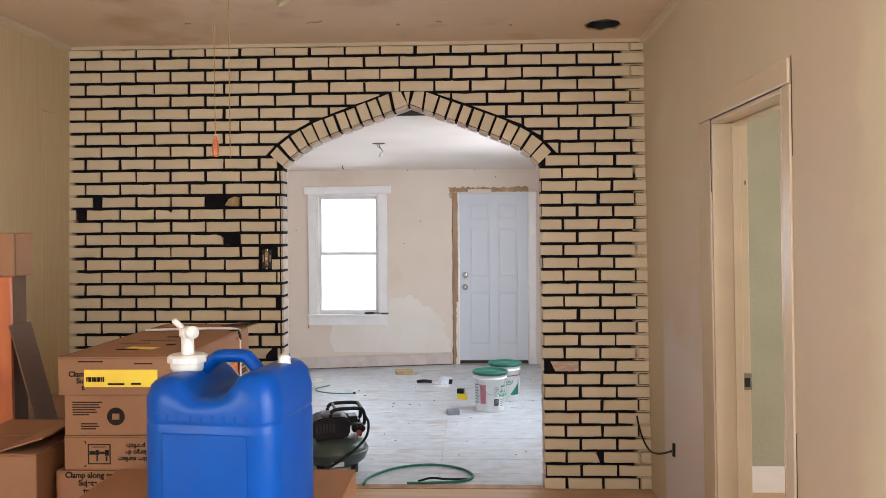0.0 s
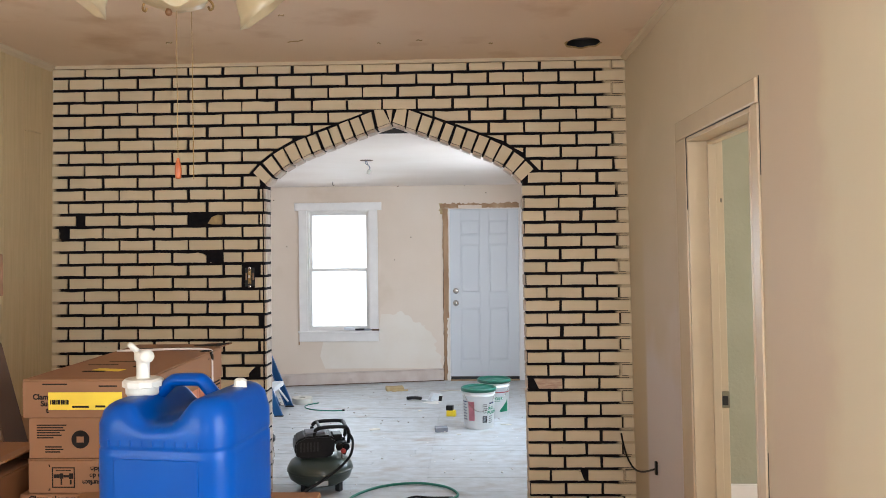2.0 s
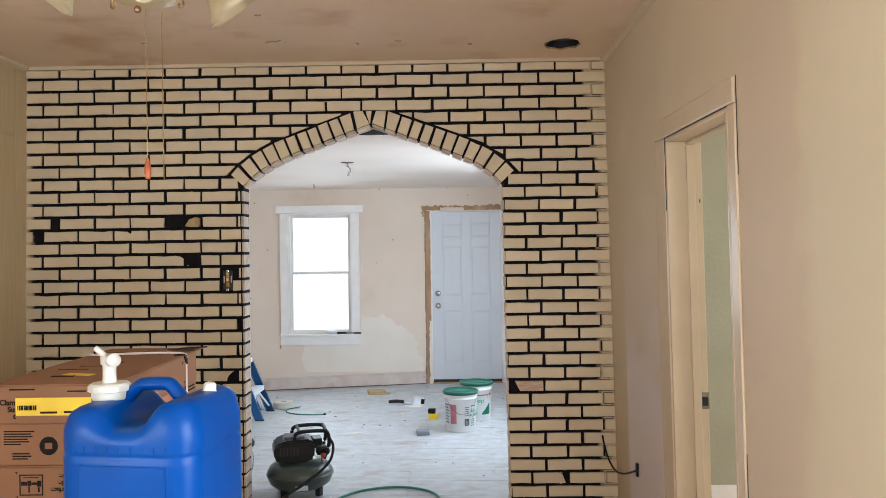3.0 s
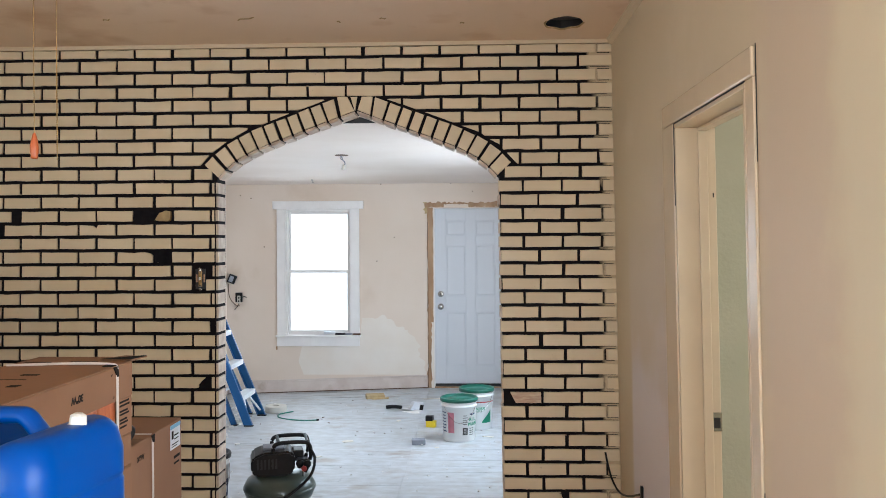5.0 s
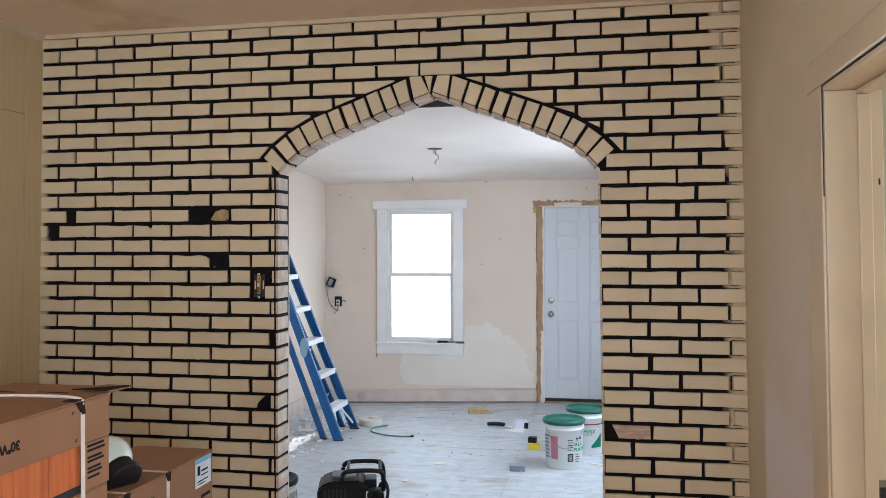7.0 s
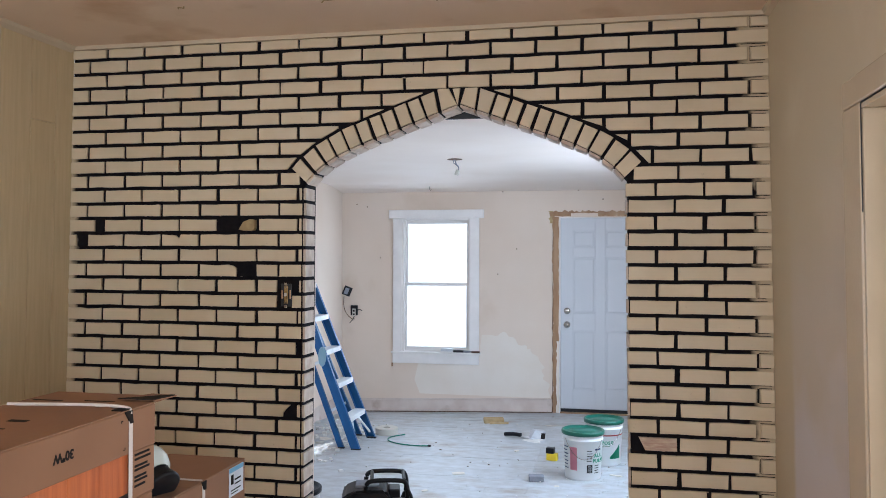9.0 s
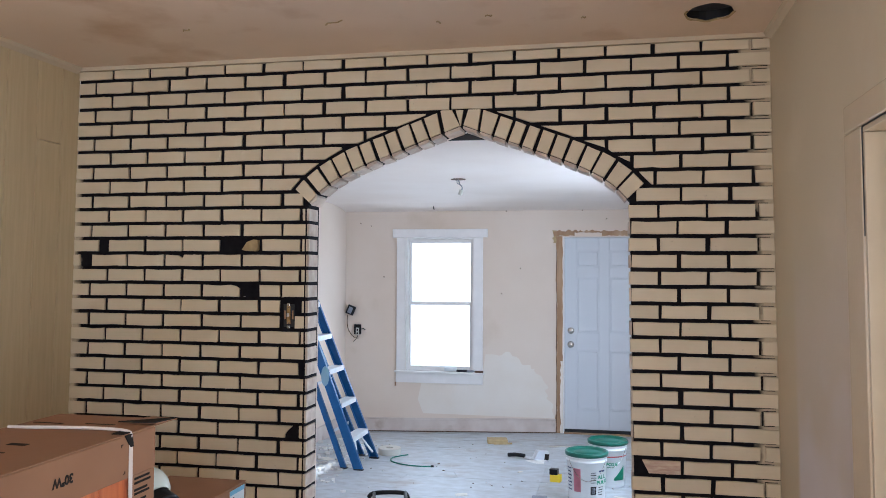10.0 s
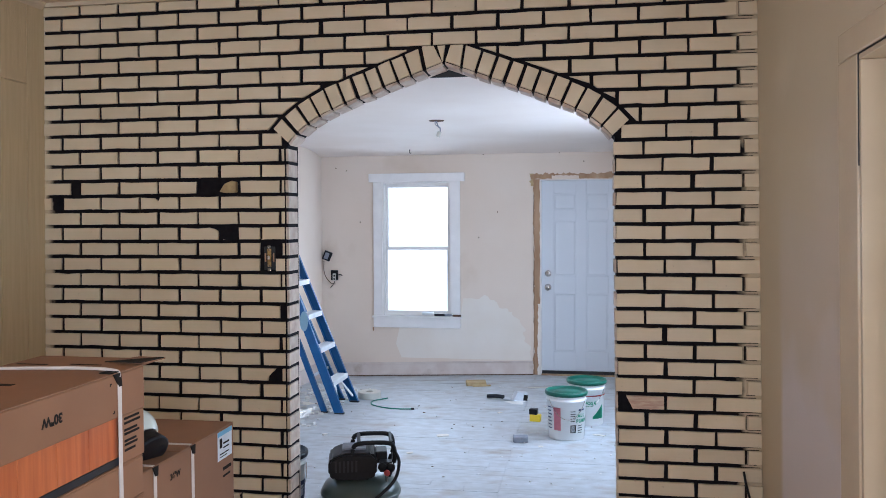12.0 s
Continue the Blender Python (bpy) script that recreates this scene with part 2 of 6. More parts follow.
def pale_patch():
    """Cream wall paint with a paler patch beside the doorway, ragged along its top."""
    m = mat("wall_right", CREAM, (0.64, 0.55, 0.40), 1.3, 0.55, bump=0.10, bump_scale=25, spots=(0.72, 0.64, 0.50), spot_scale=1.3, spot_amount=0.6)
    n, l = m.node_tree.nodes, m.node_tree.links
    b = n["Principled BSDF"]
    old = b.inputs["Base Color"].links[0].from_socket
    geo = n.new("ShaderNodeNewGeometry")
    sep = n.new("ShaderNodeSeparateXYZ")
    l.new(geo.outputs["Position"], sep.inputs[0])
    noi = n.new("ShaderNodeTexNoise")
    noi.inputs["Scale"].default_value = 2.2
    l.new(geo.outputs["Position"], noi.inputs["Vector"])

    def span(src, a, c):
        r = n.new("ShaderNodeMapRange")
        r.inputs[1].default_value, r.inputs[2].default_value = a, c
        l.new(src, r.inputs[0])
        return r.outputs[0]

    def math_node(op, a, c):
        k = n.new("ShaderNodeMath")
        k.operation = op
        for i, v in enumerate((a, c)):
            if isinstance(v, float):
                k.inputs[i].default_value = v
            else:
                l.new(v, k.inputs[i])
        return k.outputs[0]
    fine = n.new("ShaderNodeTexNoise")
    fine.inputs["Scale"].default_value, fine.inputs["Detail"].default_value = 4.5, 7.0
    l.new(geo.outputs["Position"], fine.inputs["Vector"])
    z = math_node("ADD", sep.outputs[2], math_node("MULTIPLY", noi.outputs["Fac"], 0.9))
    y = math_node("ADD", sep.outputs[1], math_node("MULTIPLY", noi.outputs["Fac"], 0.06))
    y2 = math_node("ADD", sep.outputs[1], math_node("MULTIPLY", fine.outputs["Fac"], 0.30))

    def blend(f, a, c):
        x = n.new("ShaderNodeMix")
        x.data_type = "RGBA"
        l.new(f, x.inputs[0])
        l.new(a, x.inputs[6])
        x.inputs[7].default_value = (*c, 1)
        return x.outputs[2]
    # pinkish-grey strip beside the casing, with brighter cream beyond it
    grey_strip = math_node("MULTIPLY", math_node("MULTIPLY", span(y2, 2.28, 2.37), span(y2, 2.85, 2.70)), span(z, 3.0, 2.75))
    col = blend(math_node("MULTIPLY", grey_strip, 0.8), old, (0.60, 0.50, 0.385))
    bright_cream = math_node("MULTIPLY", span(y2, 2.34, 2.24), math_node("MULTIPLY", span(y2, 0.6, 1.9), span(z, 2.85, 2.55)))
    col = blend(math_node("MULTIPLY", bright_cream, 0.75), col, (0.67, 0.605, 0.45))
    high = math_node("MULTIPLY", span(z, 2.45, 1.85), math_node("MULTIPLY", span(y, 4.64, 4.56), span(y, 3.2, 3.5)))
    col = blend(math_node("MULTIPLY", high, 0.7), col, (0.66, 0.58, 0.50))
    f = math_node("MULTIPLY", math_node("MULTIPLY", span(y, 4.62, 4.57), span(y, 3.2, 3.5)), span(z, 1.75, 1.45))
    col = blend(f, col, (0.72, 0.67, 0.67))
    l.new(col, b.inputs["Base Color"])
    return m


M["wall_right"] = pale_patch()

# ---- mesh helpers ----


def part(name, bm, material, parent=None, label="", smooth=False):
    """Link a bmesh as one mesh object, under a thing or a part where one is given."""
    me = bpy.data.meshes.new(name)
    bmesh.ops.recalc_face_normals(bm, faces=bm.faces)
    bm.to_mesh(me)
    bm.free()
    if smooth:
        for p in me.polygons:
            p.use_smooth = True
    me.materials.append(M[material] if isinstance(material, str) else material)
    ob = new(name, me)
    if parent:
        ob.parent = parent
    if label:
        ob["label"] = label
    return ob


def thing(name, label, category, m=None, group="", kind=""):
    ob = new(name)
    ob.empty_display_size = 0.05
    if m is not None:
        ob.matrix_world = m
    return tagged(ob, label, category, group, kind)


def structure(name, bm, material, label, category, parent=None):
    return tagged(part(name, bm, material, parent), label, category, kind="structure")


def add_box(bm, lo, hi, bevel=0.0, m=None):
    c = [(a + b) / 2 for a, b in zip(lo, hi)]
    s = [abs(b - a) for a, b in zip(lo, hi)]
    r = bmesh.ops.create_cube(bm, size=1, matrix=(m or Matrix()) @ Matrix.LocRotScale(c, None, s))
    if bevel:
        es = list({e for v in r["verts"] for e in v.link_edges})
        bmesh.ops.bevel(bm, geom=es, offset=bevel, segments=2, affect="EDGES", profile=0.5)
    return bm


def box(lo, hi, bevel=0.0, m=None):
    return add_box(bmesh.new(), lo, hi, bevel, m)


def add_prism(bm, poly, a, b, axis="y"):
    """Extrude a polygon given in (x, z) along y, in (x, y) along z or in (y, z) along x."""
    def p(u, v, w):
        return {"y": (u, w, v), "z": (u, v, w), "x": (w, u, v)}[axis]
    lo = [bm.verts.new(p(u, v, a)) for u, v in poly]
    hi = [bm.verts.new(p(u, v, b)) for u, v in poly]
    bm.faces.new(lo)
    bm.faces.new(hi)
    for i in range(len(poly)):
        j = (i + 1) % len(poly)
        bm.faces.new((lo[i], lo[j], hi[j], hi[i]))
    return bm


def prism(poly, a, b, axis="y"):
    return add_prism(bmesh.new(), poly, a, b, axis)


def add_lathe(bm, profile, segs=32, m=None, wave=None):
    """Turn (r, z) pairs round z."""
    m = m or Matrix()
    rings = []
    for k, (r, z) in enumerate(profile):
        ring = []
        for i in range(segs):
            a = 2 * math.pi * i / segs
            rr = r * (1 + (wave(k, a) if wave else 0))
            ring.append(bm.verts.new(m @ Vector((rr * math.cos(a), rr * math.sin(a), z))))
        rings.append(ring)
    for u, v in zip(rings, rings[1:]):
        for i in range(segs):
            j = (i + 1) % segs
            bm.faces.new((u[i], u[j], v[j], v[i]))
    return bm


def lathe(profile, segs=32, m=None, wave=None):
    return add_lathe(bmesh.new(), profile, segs, m, wave)


def spline(points, steps=8):
    """A smooth run through the points."""
    p = [Vector(q) for q in points]
    p = [2 * p[0] - p[1]] + p + [2 * p[-1] - p[-2]]
    out = []
    for i in range(1, len(p) - 2):
        for k in range(steps):
            t = k / steps
            a, b, c, d = p[i - 1:i + 3]
            out.append(0.5 * (2 * b + (c - a) * t + (2 * a - 5 * b + 4 * c - d) * t * t + (3 * b - a - 3 * c + d) * t ** 3))
    return out + [p[-2]]


def add_tube(bm, pts, r, segs=8, smooth=0):
    pts = spline(pts, smooth) if smooth else [Vector(p) for p in pts]
    rings = []
    up = Vector((0, 0, 1))
    for i, p in enumerate(pts):
        d = (pts[min(i + 1, len(pts) - 1)] - pts[max(i - 1, 0)]).normalized()
        side = d.cross(up if abs(d.z) < 0.95 else Vector((1, 0, 0))).normalized()
        nrm = side.cross(d)
        rings.append([bm.verts.new(p + r * (math.cos(a) * side + math.sin(a) * nrm)) for a in (2 * math.pi * k / segs for k in range(segs))])
    for u, v in zip(rings, rings[1:]):
        for i in range(segs):
            j = (i + 1) % segs
            bm.faces.new((u[i], u[j], v[j], v[i]))
    bm.faces.new(rings[0])
    bm.faces.new(rings[-1])
    return bm


def tube(pts, r, segs=8, smooth=0):
    return add_tube(bmesh.new(), pts, r, segs, smooth)


def words(text, size, m, material, parent, name="print", squash=1.0):
    """Flat lettering in the built-in font, standing in the local x-y plane of m."""
    cu = bpy.data.curves.new(name, "FONT")
    cu.body, cu.size, cu.align_x, cu.align_y, cu.extrude, cu.offset = text, size, "CENTER", "CENTER", 0.0004, size * 0.035
    tmp = bpy.data.objects.new(name, cu)
    scene.collection.objects.link(tmp)
    me = bpy.data.meshes.new_from_object(tmp.evaluated_get(bpy.context.evaluated_depsgraph_get()))
    bpy.data.objects.remove(tmp)
    me.transform(m @ Matrix.Diagonal((squash, 1, 1, 1)))
    me.materials.clear()
    me.materials.append(M[material])
    ob = new(name, me)
    ob.parent = parent
    return ob


# ---- the large structure ----
H1, H2 = 2.78, 2.40
XL, XR, YB, YF = -2.45, 1.13, -4.5, 9.678
FACE, CORE, BACK = 4.955, 4.967, 5.13


def lean(bm, k):
    """The side walls stand a little out of plumb: wider apart at the floor."""
    for v in bm.verts:
        v.co.x += k * (H1 - v.co.z)
    return bm


def sag(x, y):
    """The far room's floor has settled towards its far window corner."""
    return -0.062 * min(1.25, max(0.0, -(x + 0.15) / 1.5)) * min(1.0, max(0.0, (y - 8.2) / 1.4)) ** 1.3


def settle(bm):
    for v in bm.verts:
        v.co.z += sag(v.co.x, v.co.y)
    return bm


def wall_with_hole(axis, a, b, u0, u1, z0, z1, hole=None):
    """A wall slab from a to b across its axis; u runs along it; the hole is (u0, u1, z0, z1)."""
    bm = bmesh.new()

    def slab(p, q, r, s):
        if axis == "x":
            add_box(bm, (a, p, r), (b, q, s))
        else:
            add_box(bm, (p, a, r), (q, b, s))
    if not hole:
        slab(u0, u1, z0, z1)
        return bm
    h0, h1, g0, g1 = hole
    slab(u0, h0, z0, z1)
    slab(h1, u1, z0, z1)
    if g0 > z0:
        slab(h0, h1, z0, g0)
    slab(h0, h1, g1, z1)
    return bm


KR, KL = 0.018, -0.018
# rear stretch is out of view; its window hole is added for a fill lamp
structure("wall_right_rear", lean(wall_with_hole("x", XR, XR + 0.150, YB, 1.4, 0, H1, (-0.45, 1.05, 0.75, 2.15)), KR), "wall_right", "unseen cream painted plaster wall with an added window", "wall")
structure("wall_right", lean(wall_with_hole("x", XR, XR + 0.138, 1.4, CORE, 0, H1, (2.71, 3.54, 0, 2.10)), KR), "wall_right", "cream painted plaster wall with a doorway, stained and patched", "wall")
structure("wall_left", lean(wall_with_hole("x", XL - 0.16, XL - 0.012, YB, CORE, 0, H1, (-1.8, -0.4, 0.8, 2.2)), KL), "wall_cream", "plaster wall behind the painted panelling", "wall")
# back wall is unseen, set far off to even out the fill light
structure("wall_back", wall_with_hole("y", YB - 0.16, YB, XL - 0.3, XR + 0.3, 0, H1, (-1.5, 0.4, 0.8, 2.2)), "wall_cream", "unseen cream wall closing the room, with an added wide window", "wall")
structure("floor_near", box((XL - 0.3, YB - 0.16, -0.12), (XR + 0.3, CORE + 0.06, 0)), "near_floor", "worn brown wooden floor", "floor")
structure("floor_far_base", box((XL - 0.3, CORE + 0.06, -0.24), (XR + 0.3, YF + 0.2, -0.105)), "near_floor", "subfloor below the whitened floorboards", "floor")
structure("wall_far", wall_with_hole("y", YF, YF + 0.16, -0.18, 1.45, 0, H2 + 0.2, (-0.10, 0.745, 0, 2.055)), "plaster", "pale bare plaster wall with a white door", "wall")
structure("wall_far_window", wall_with_hole("y", YF, YF + 0.16, -2.75, -0.18, -0.1, H2 + 0.2, (-1.80, -1.055, 0.60, 2.05)), "plaster", "pale bare plaster wall with a sash window", "wall")
structure("wall_far_left", wall_with_hole("x", -2.65, -2.49, BACK, YF, -0.1, H2 + 0.2, (5.7, 7.0, 0.75, 2.1)), "plaster", "pale plaster side wall of the far room", "wall")
structure("wall_far_right", wall_with_hole("x", 1.15, 1.31, BACK, YF, 0, H2 + 0.2, (6.0, 7.8, 0.75, 2.1)), "plaster", "unseen pale plaster wall with a wide window", "wall")


def far_ceiling():
    prof = [(BACK, H2), (8.9, H2), (9.25, H2 - 0.010), (9.5, H2 - 0.035), (YF, H2 - 0.065), (YF, H2 + 0.2), (BACK, H2 + 0.2)]
    return prism(prof, -2.49, 1.15, "x")


structure("ceiling_far", far_ceiling(), "ceiling_far", "white plaster ceiling sagging toward the far wall", "ceiling")


def near_ceiling():
    """Plaster slab with a round hole cut through it."""
    bm = bmesh.new()
    n = 28
    cx, cy = 0.826, 4.585
    outer = [(XL - 0.16, YB), (XR + 0.165, YB), (XR + 0.165, CORE), (XL - 0.16, CORE)]
    hole = [(cx + (0.098 + 0.006 * math.sin(5 * a)) * math.cos(a), cy + (0.112 + 0.008 * math.cos(4 * a)) * math.sin(a)) for a in (2 * math.pi * i / n for i in range(n))]
    vo = [bm.verts.new((x, y, H1)) for x, y in outer]
    vh = [bm.verts.new((x, y, H1)) for x, y in hole]
    es = [bm.edges.new((vo[i], vo[(i + 1) % 4])) for i in range(4)] + [bm.edges.new((vh[i], vh[(i + 1) % n])) for i in range(n)]
    bmesh.ops.triangle_fill(bm, use_beauty=True, edges=es)
    return bm


near_c = structure("ceiling_near", near_ceiling(), "ceiling", "stained pinkish plaster ceiling with a round hole", "ceiling")
# black slab paints the darkness seen through the ceiling hole
structure("ceiling_void", wall_with_hole("y", YB, CORE, XL - 0.16, XR + 0.165, H1 + 0.055, H1 + 0.16), "dark", "black slab standing in for the dark above the ceiling", "ceiling")


def hole_rim():
    bm = bmesh.new()
    pts = [(0.826 + 0.101 * math.cos(a), 4.585 + 0.116 * math.sin(a), H1 - 0.001 + 0.003 * math.sin(7 * a)) for a in (2 * math.pi * i / 40 for i in range(23))]
    return add_tube(bm, pts, 0.005, 6)


# black tube puts the hole's inner shade into its colour
part("hole_side", lathe([(0.140, H1 + 0.0005), (0.140, H1 + 0.05)], 28, pose(0.826, 4.585, 0)), "dark", near_c, "black tube painting the shade inside the hole")
part("torn_rim", hole_rim(), "stub", near_c, "torn paper rim of the hole")


def ceiling_cracks():
    bm = bmesh.new()
    for x, y, L, a in ((-0.80, 4.42, 0.10, -20), (-0.33, 4.50, 0.03, 70), (0.30, 4.55, 0.02, 30), (-0.75, 3.9, 0.03, 10), (-1.5, 4.4, 0.04, -5), (-0.1, 4.45, 0.03, 20)):
        c, s = math.cos(radians(a)), math.sin(radians(a))
        add_tube(bm, [(x + d * L * c - 0.02 * s * (d * d) * 4 * L / 0.1, y + d * L * s + 0.01 * math.sin(9 * d), H1 - 0.002) for d in (-0.5, -0.25, 0, 0.25, 0.5)], 0.0035, 5)
    return bm


part("flaking_crack", ceiling_cracks(), "stub", near_c, "curled flakes of loose paint")


def trims():
    structure("trim_brick_top", prism([(XL, H1), (XR, H1), (XR, H1 - 0.020), (XL, H1 - 0.020)], CORE - 0.03, CORE, "y"), "trim_cream", "cream strip along the top of the brick wall", "trim")
    structure("trim_right_top", prism([(XR, H1), (XR - 0.030, H1), (XR - 0.022, H1 - 0.018), (XR, H1 - 0.035)], YB, CORE - 0.03), "trim_cream", "narrow cream ceiling moulding", "trim")
    structure("trim_left_top", prism([(XL, H1), (XL + 0.030, H1), (XL + 0.022, H1 - 0.018), (XL, H1 - 0.035)], YB, CORE - 0.03), "trim_cream", "narrow cream ceiling moulding", "trim")


trims()


def left_panelling():
    """Painted grooved panels: boards with narrow gaps between them."""
    wall = thing("panelling", "cream painted vertical wood-grain panelling", "panelling", kind="structure")
    y = CORE
    widths = [0.145, 0.19, 0.215, 0.40, 0.14, 0.26, 0.40, 0.14, 0.26, 0.40, 0.14, 0.26, 0.40, 0.2, 0.26]
    for w in widths:
        lo = y - w
        if lo < -0.3:
            break
        zs = [(0, 2.34), (2.343, H1 - 0.002)] if w == 0.19 else [(0, H1 - 0.002)]
        for a, b in zs:
            part("panel", lean(box((XL - 0.012, lo + 0.0015, a), (XL, y - 0.0015, b), 0.0012), KL), "panel", wall)
        y = lo


left_panelling()


# side door in the right wall
def side_doorway():
    d = thing("door_frame", "cream painted door casing round an open doorway", "door frame", kind="structure")
    x0 = XR - 0.015
    t0 = 2.10
    part("casing", lean(box((x0, 3.543, 0), (XR - 0.0005, 3.722, t0), 0.005), KR), "trim_cream", d)
    part("casing", lean(box((x0 + 0.005, 2.640, 0), (XR - 0.0005, 2.709, t0), 0.003), KR), "trim_cream", d)
    part("head_casing", lean(box((x0, 2.640, t0 + 0.001), (XR - 0.0005, 3.722, t0 + 0.088), 0.006), KR), "trim_cream", d)
    part("jamb", lean(box((XR - 0.010, 3.522, 0), (XR + 0.143, 3.5395, t0 - 0.02), 0.002), KR), "trim_cream", d)
    part("jamb", lean(box((XR - 0.010, 2.712, 0), (XR + 0.143, 2.729, t0 - 0.02), 0.002), KR), "trim_cream", d)
    part("head_jamb", lean(box((XR - 0.010, 2.712, t0 - 0.019), (XR + 0.143, 3.5395, t0 - 0.003), 0.002), KR), "trim_cream", d)
    part("door_stop", lean(box((XR + 0.074, 3.509, 0), (XR + 0.11, 3.5215, t0 - 0.034), 0.003), KR), "trim_cream", d)
    part("door_stop", lean(box((XR + 0.074, 2.7295, t0 - 0.033), (XR + 0.11, 3.5215, t0 - 0.0195), 0.003), KR), "trim_cream", d)
    # black strips paint the shade of open joints between casing, jamb and plaster
    for a, b in ((0.0, 0.93), (1.86, 2.192)):
        part("crack", lean(box((XR - 0.0025, 2.6370, a), (XR - 0.0004, 2.6395, b)), KR), "dark", d, "black strip painting the shaded gap beside the casing")
    part("crack", lean(box((XR - 0.0125, 3.5412, 1.78), (XR - 0.006, 3.5428, t0)), KR), "dark", d, "black strip painting the shaded gap beside the casing")
    part("crack", lean(box((XR - 0.0115, 2.712, t0 - 0.0012), (XR - 0.006, 3.5395, t0 + 0.0008)), KR), "dark", d, "black strip painting the shaded gap under the head casing")
    st = part("strike_plate", lean(box((XR + 0.100, 3.5135, 0.905), (XR + 0.1445, 3.5215, 0.978), 0.002), KR), "chrome", d, "scuffed metal strike plate")
    # black block paints the dark inside of the strike hole
    part("strike_hole", lean(box((XR + 0.112, 3.5105, 0.918), (XR + 0.136, 3.513, 0.958)), KR), "dark", st)
    part("hinge_mark", lean(box((XR + 0.128, 3.520, 1.81), (XR + 0.133, 3.5218, 1.828), 0.001), KR), "dark", d)


side_doorway()


# room beyond the side doorway
def side_room():
    structure("wall_side_end", box((XR + 0.17, CORE - 0.05, 0), (4.2, CORE + 0.1, H1)), "side", "pale green textured glossy wall seen through the doorway", "wall")
    structure("wall_side_right", wall_with_hole("x", 4.2, 4.35, 1.75, CORE - 0.05, 0, H1, (2.5, 3.9, 0.8, 2.1)), "side", "unseen pale green wall with a window", "wall")
    structure("wall_side_near", box((XR + 0.17, 1.6, 0), (4.2, 1.75, H1)), "side", "pale green wall", "wall")
    structure("floor_side", box((XR + 0.22, 1.6, -0.12), (4.35, CORE, 0)), "near_floor", "brown wooden floor of the side room", "floor")
    structure("ceiling_side", box((XR + 0.165, 1.6, H1), (4.35, CORE, H1 + 0.1)), "ceiling_far", "white ceiling of the side room", "ceiling")
    structure("baseboard_side", box((XR + 0.22, CORE - 0.07, 0), (4.2, CORE - 0.0505, 0.16), 0.004), "trim", "white baseboard", "baseboard")


side_room()


def plain_window(name, m, w, h, label):
    """A sash window set in its wall: frame, rail, panes; local x across, z up, centred."""
    win = tagged(thing(name, label, "window", m), kind="structure")
    f = 0.045
    part("window_frame", box((-w / 2, -0.05, -h / 2), (-w / 2 + f, 0.05, h / 2), 0.003), "trim", win)
    part("window_frame", box((w / 2 - f, -0.05, -h / 2), (w / 2, 0.05, h / 2), 0.003), "trim", win)
    part("window_frame", box((-w / 2 + f, -0.05, h / 2 - f), (w / 2 - f, 0.05, h / 2), 0.003), "trim", win)
    part("window_frame", box((-w / 2 + f, -0.05, -h / 2), (w / 2 - f, 0.05, -h / 2 + f), 0.003), "trim", win)
    part("meeting_rail", box((-w / 2 + f, -0.02, -0.02), (w / 2 - f, 0.02, 0.02), 0.003), "trim", win)
    for z in (-h / 4, h / 4):
        p = part("pane", box((-w / 2 + f, -0.003, z - h / 4 + f / 2), (w / 2 - f, 0.003, z + h / 4 - f / 2)), "glass", win)
        p.visible_shadow = False


# all out of view; most are added only to carry fill lamps
plain_window("window_2", pose(1.23, 6.9, 1.425, 0, 0, 90), 1.8, 1.35, "unseen white wooden window in the side wall")
plain_window("window_6", pose(-2.57, 6.35, 1.425, 0, 0, 90), 1.3, 1.35, "unseen window added in the far side wall for a fill lamp")
plain_window("window_3", pose(-0.55, -4.58, 1.5), 1.9, 1.4, "unseen window added in the back wall for a fill lamp")
plain_window("window_4", pose(1.235, 0.3, 1.45, 0, 0, 90), 1.5, 1.4, "unseen window added in the cream wall for a fill lamp")
plain_window("window_7", pose(-2.515, -1.1, 1.5, 0, 0, 90), 1.4, 1.4, "unseen window added in the panelled wall for a fill lamp")
plain_window("window_5", pose(4.27, 3.2, 1.45, 0, 0, 90), 1.4, 1.3, "unseen white wooden window of the side room")


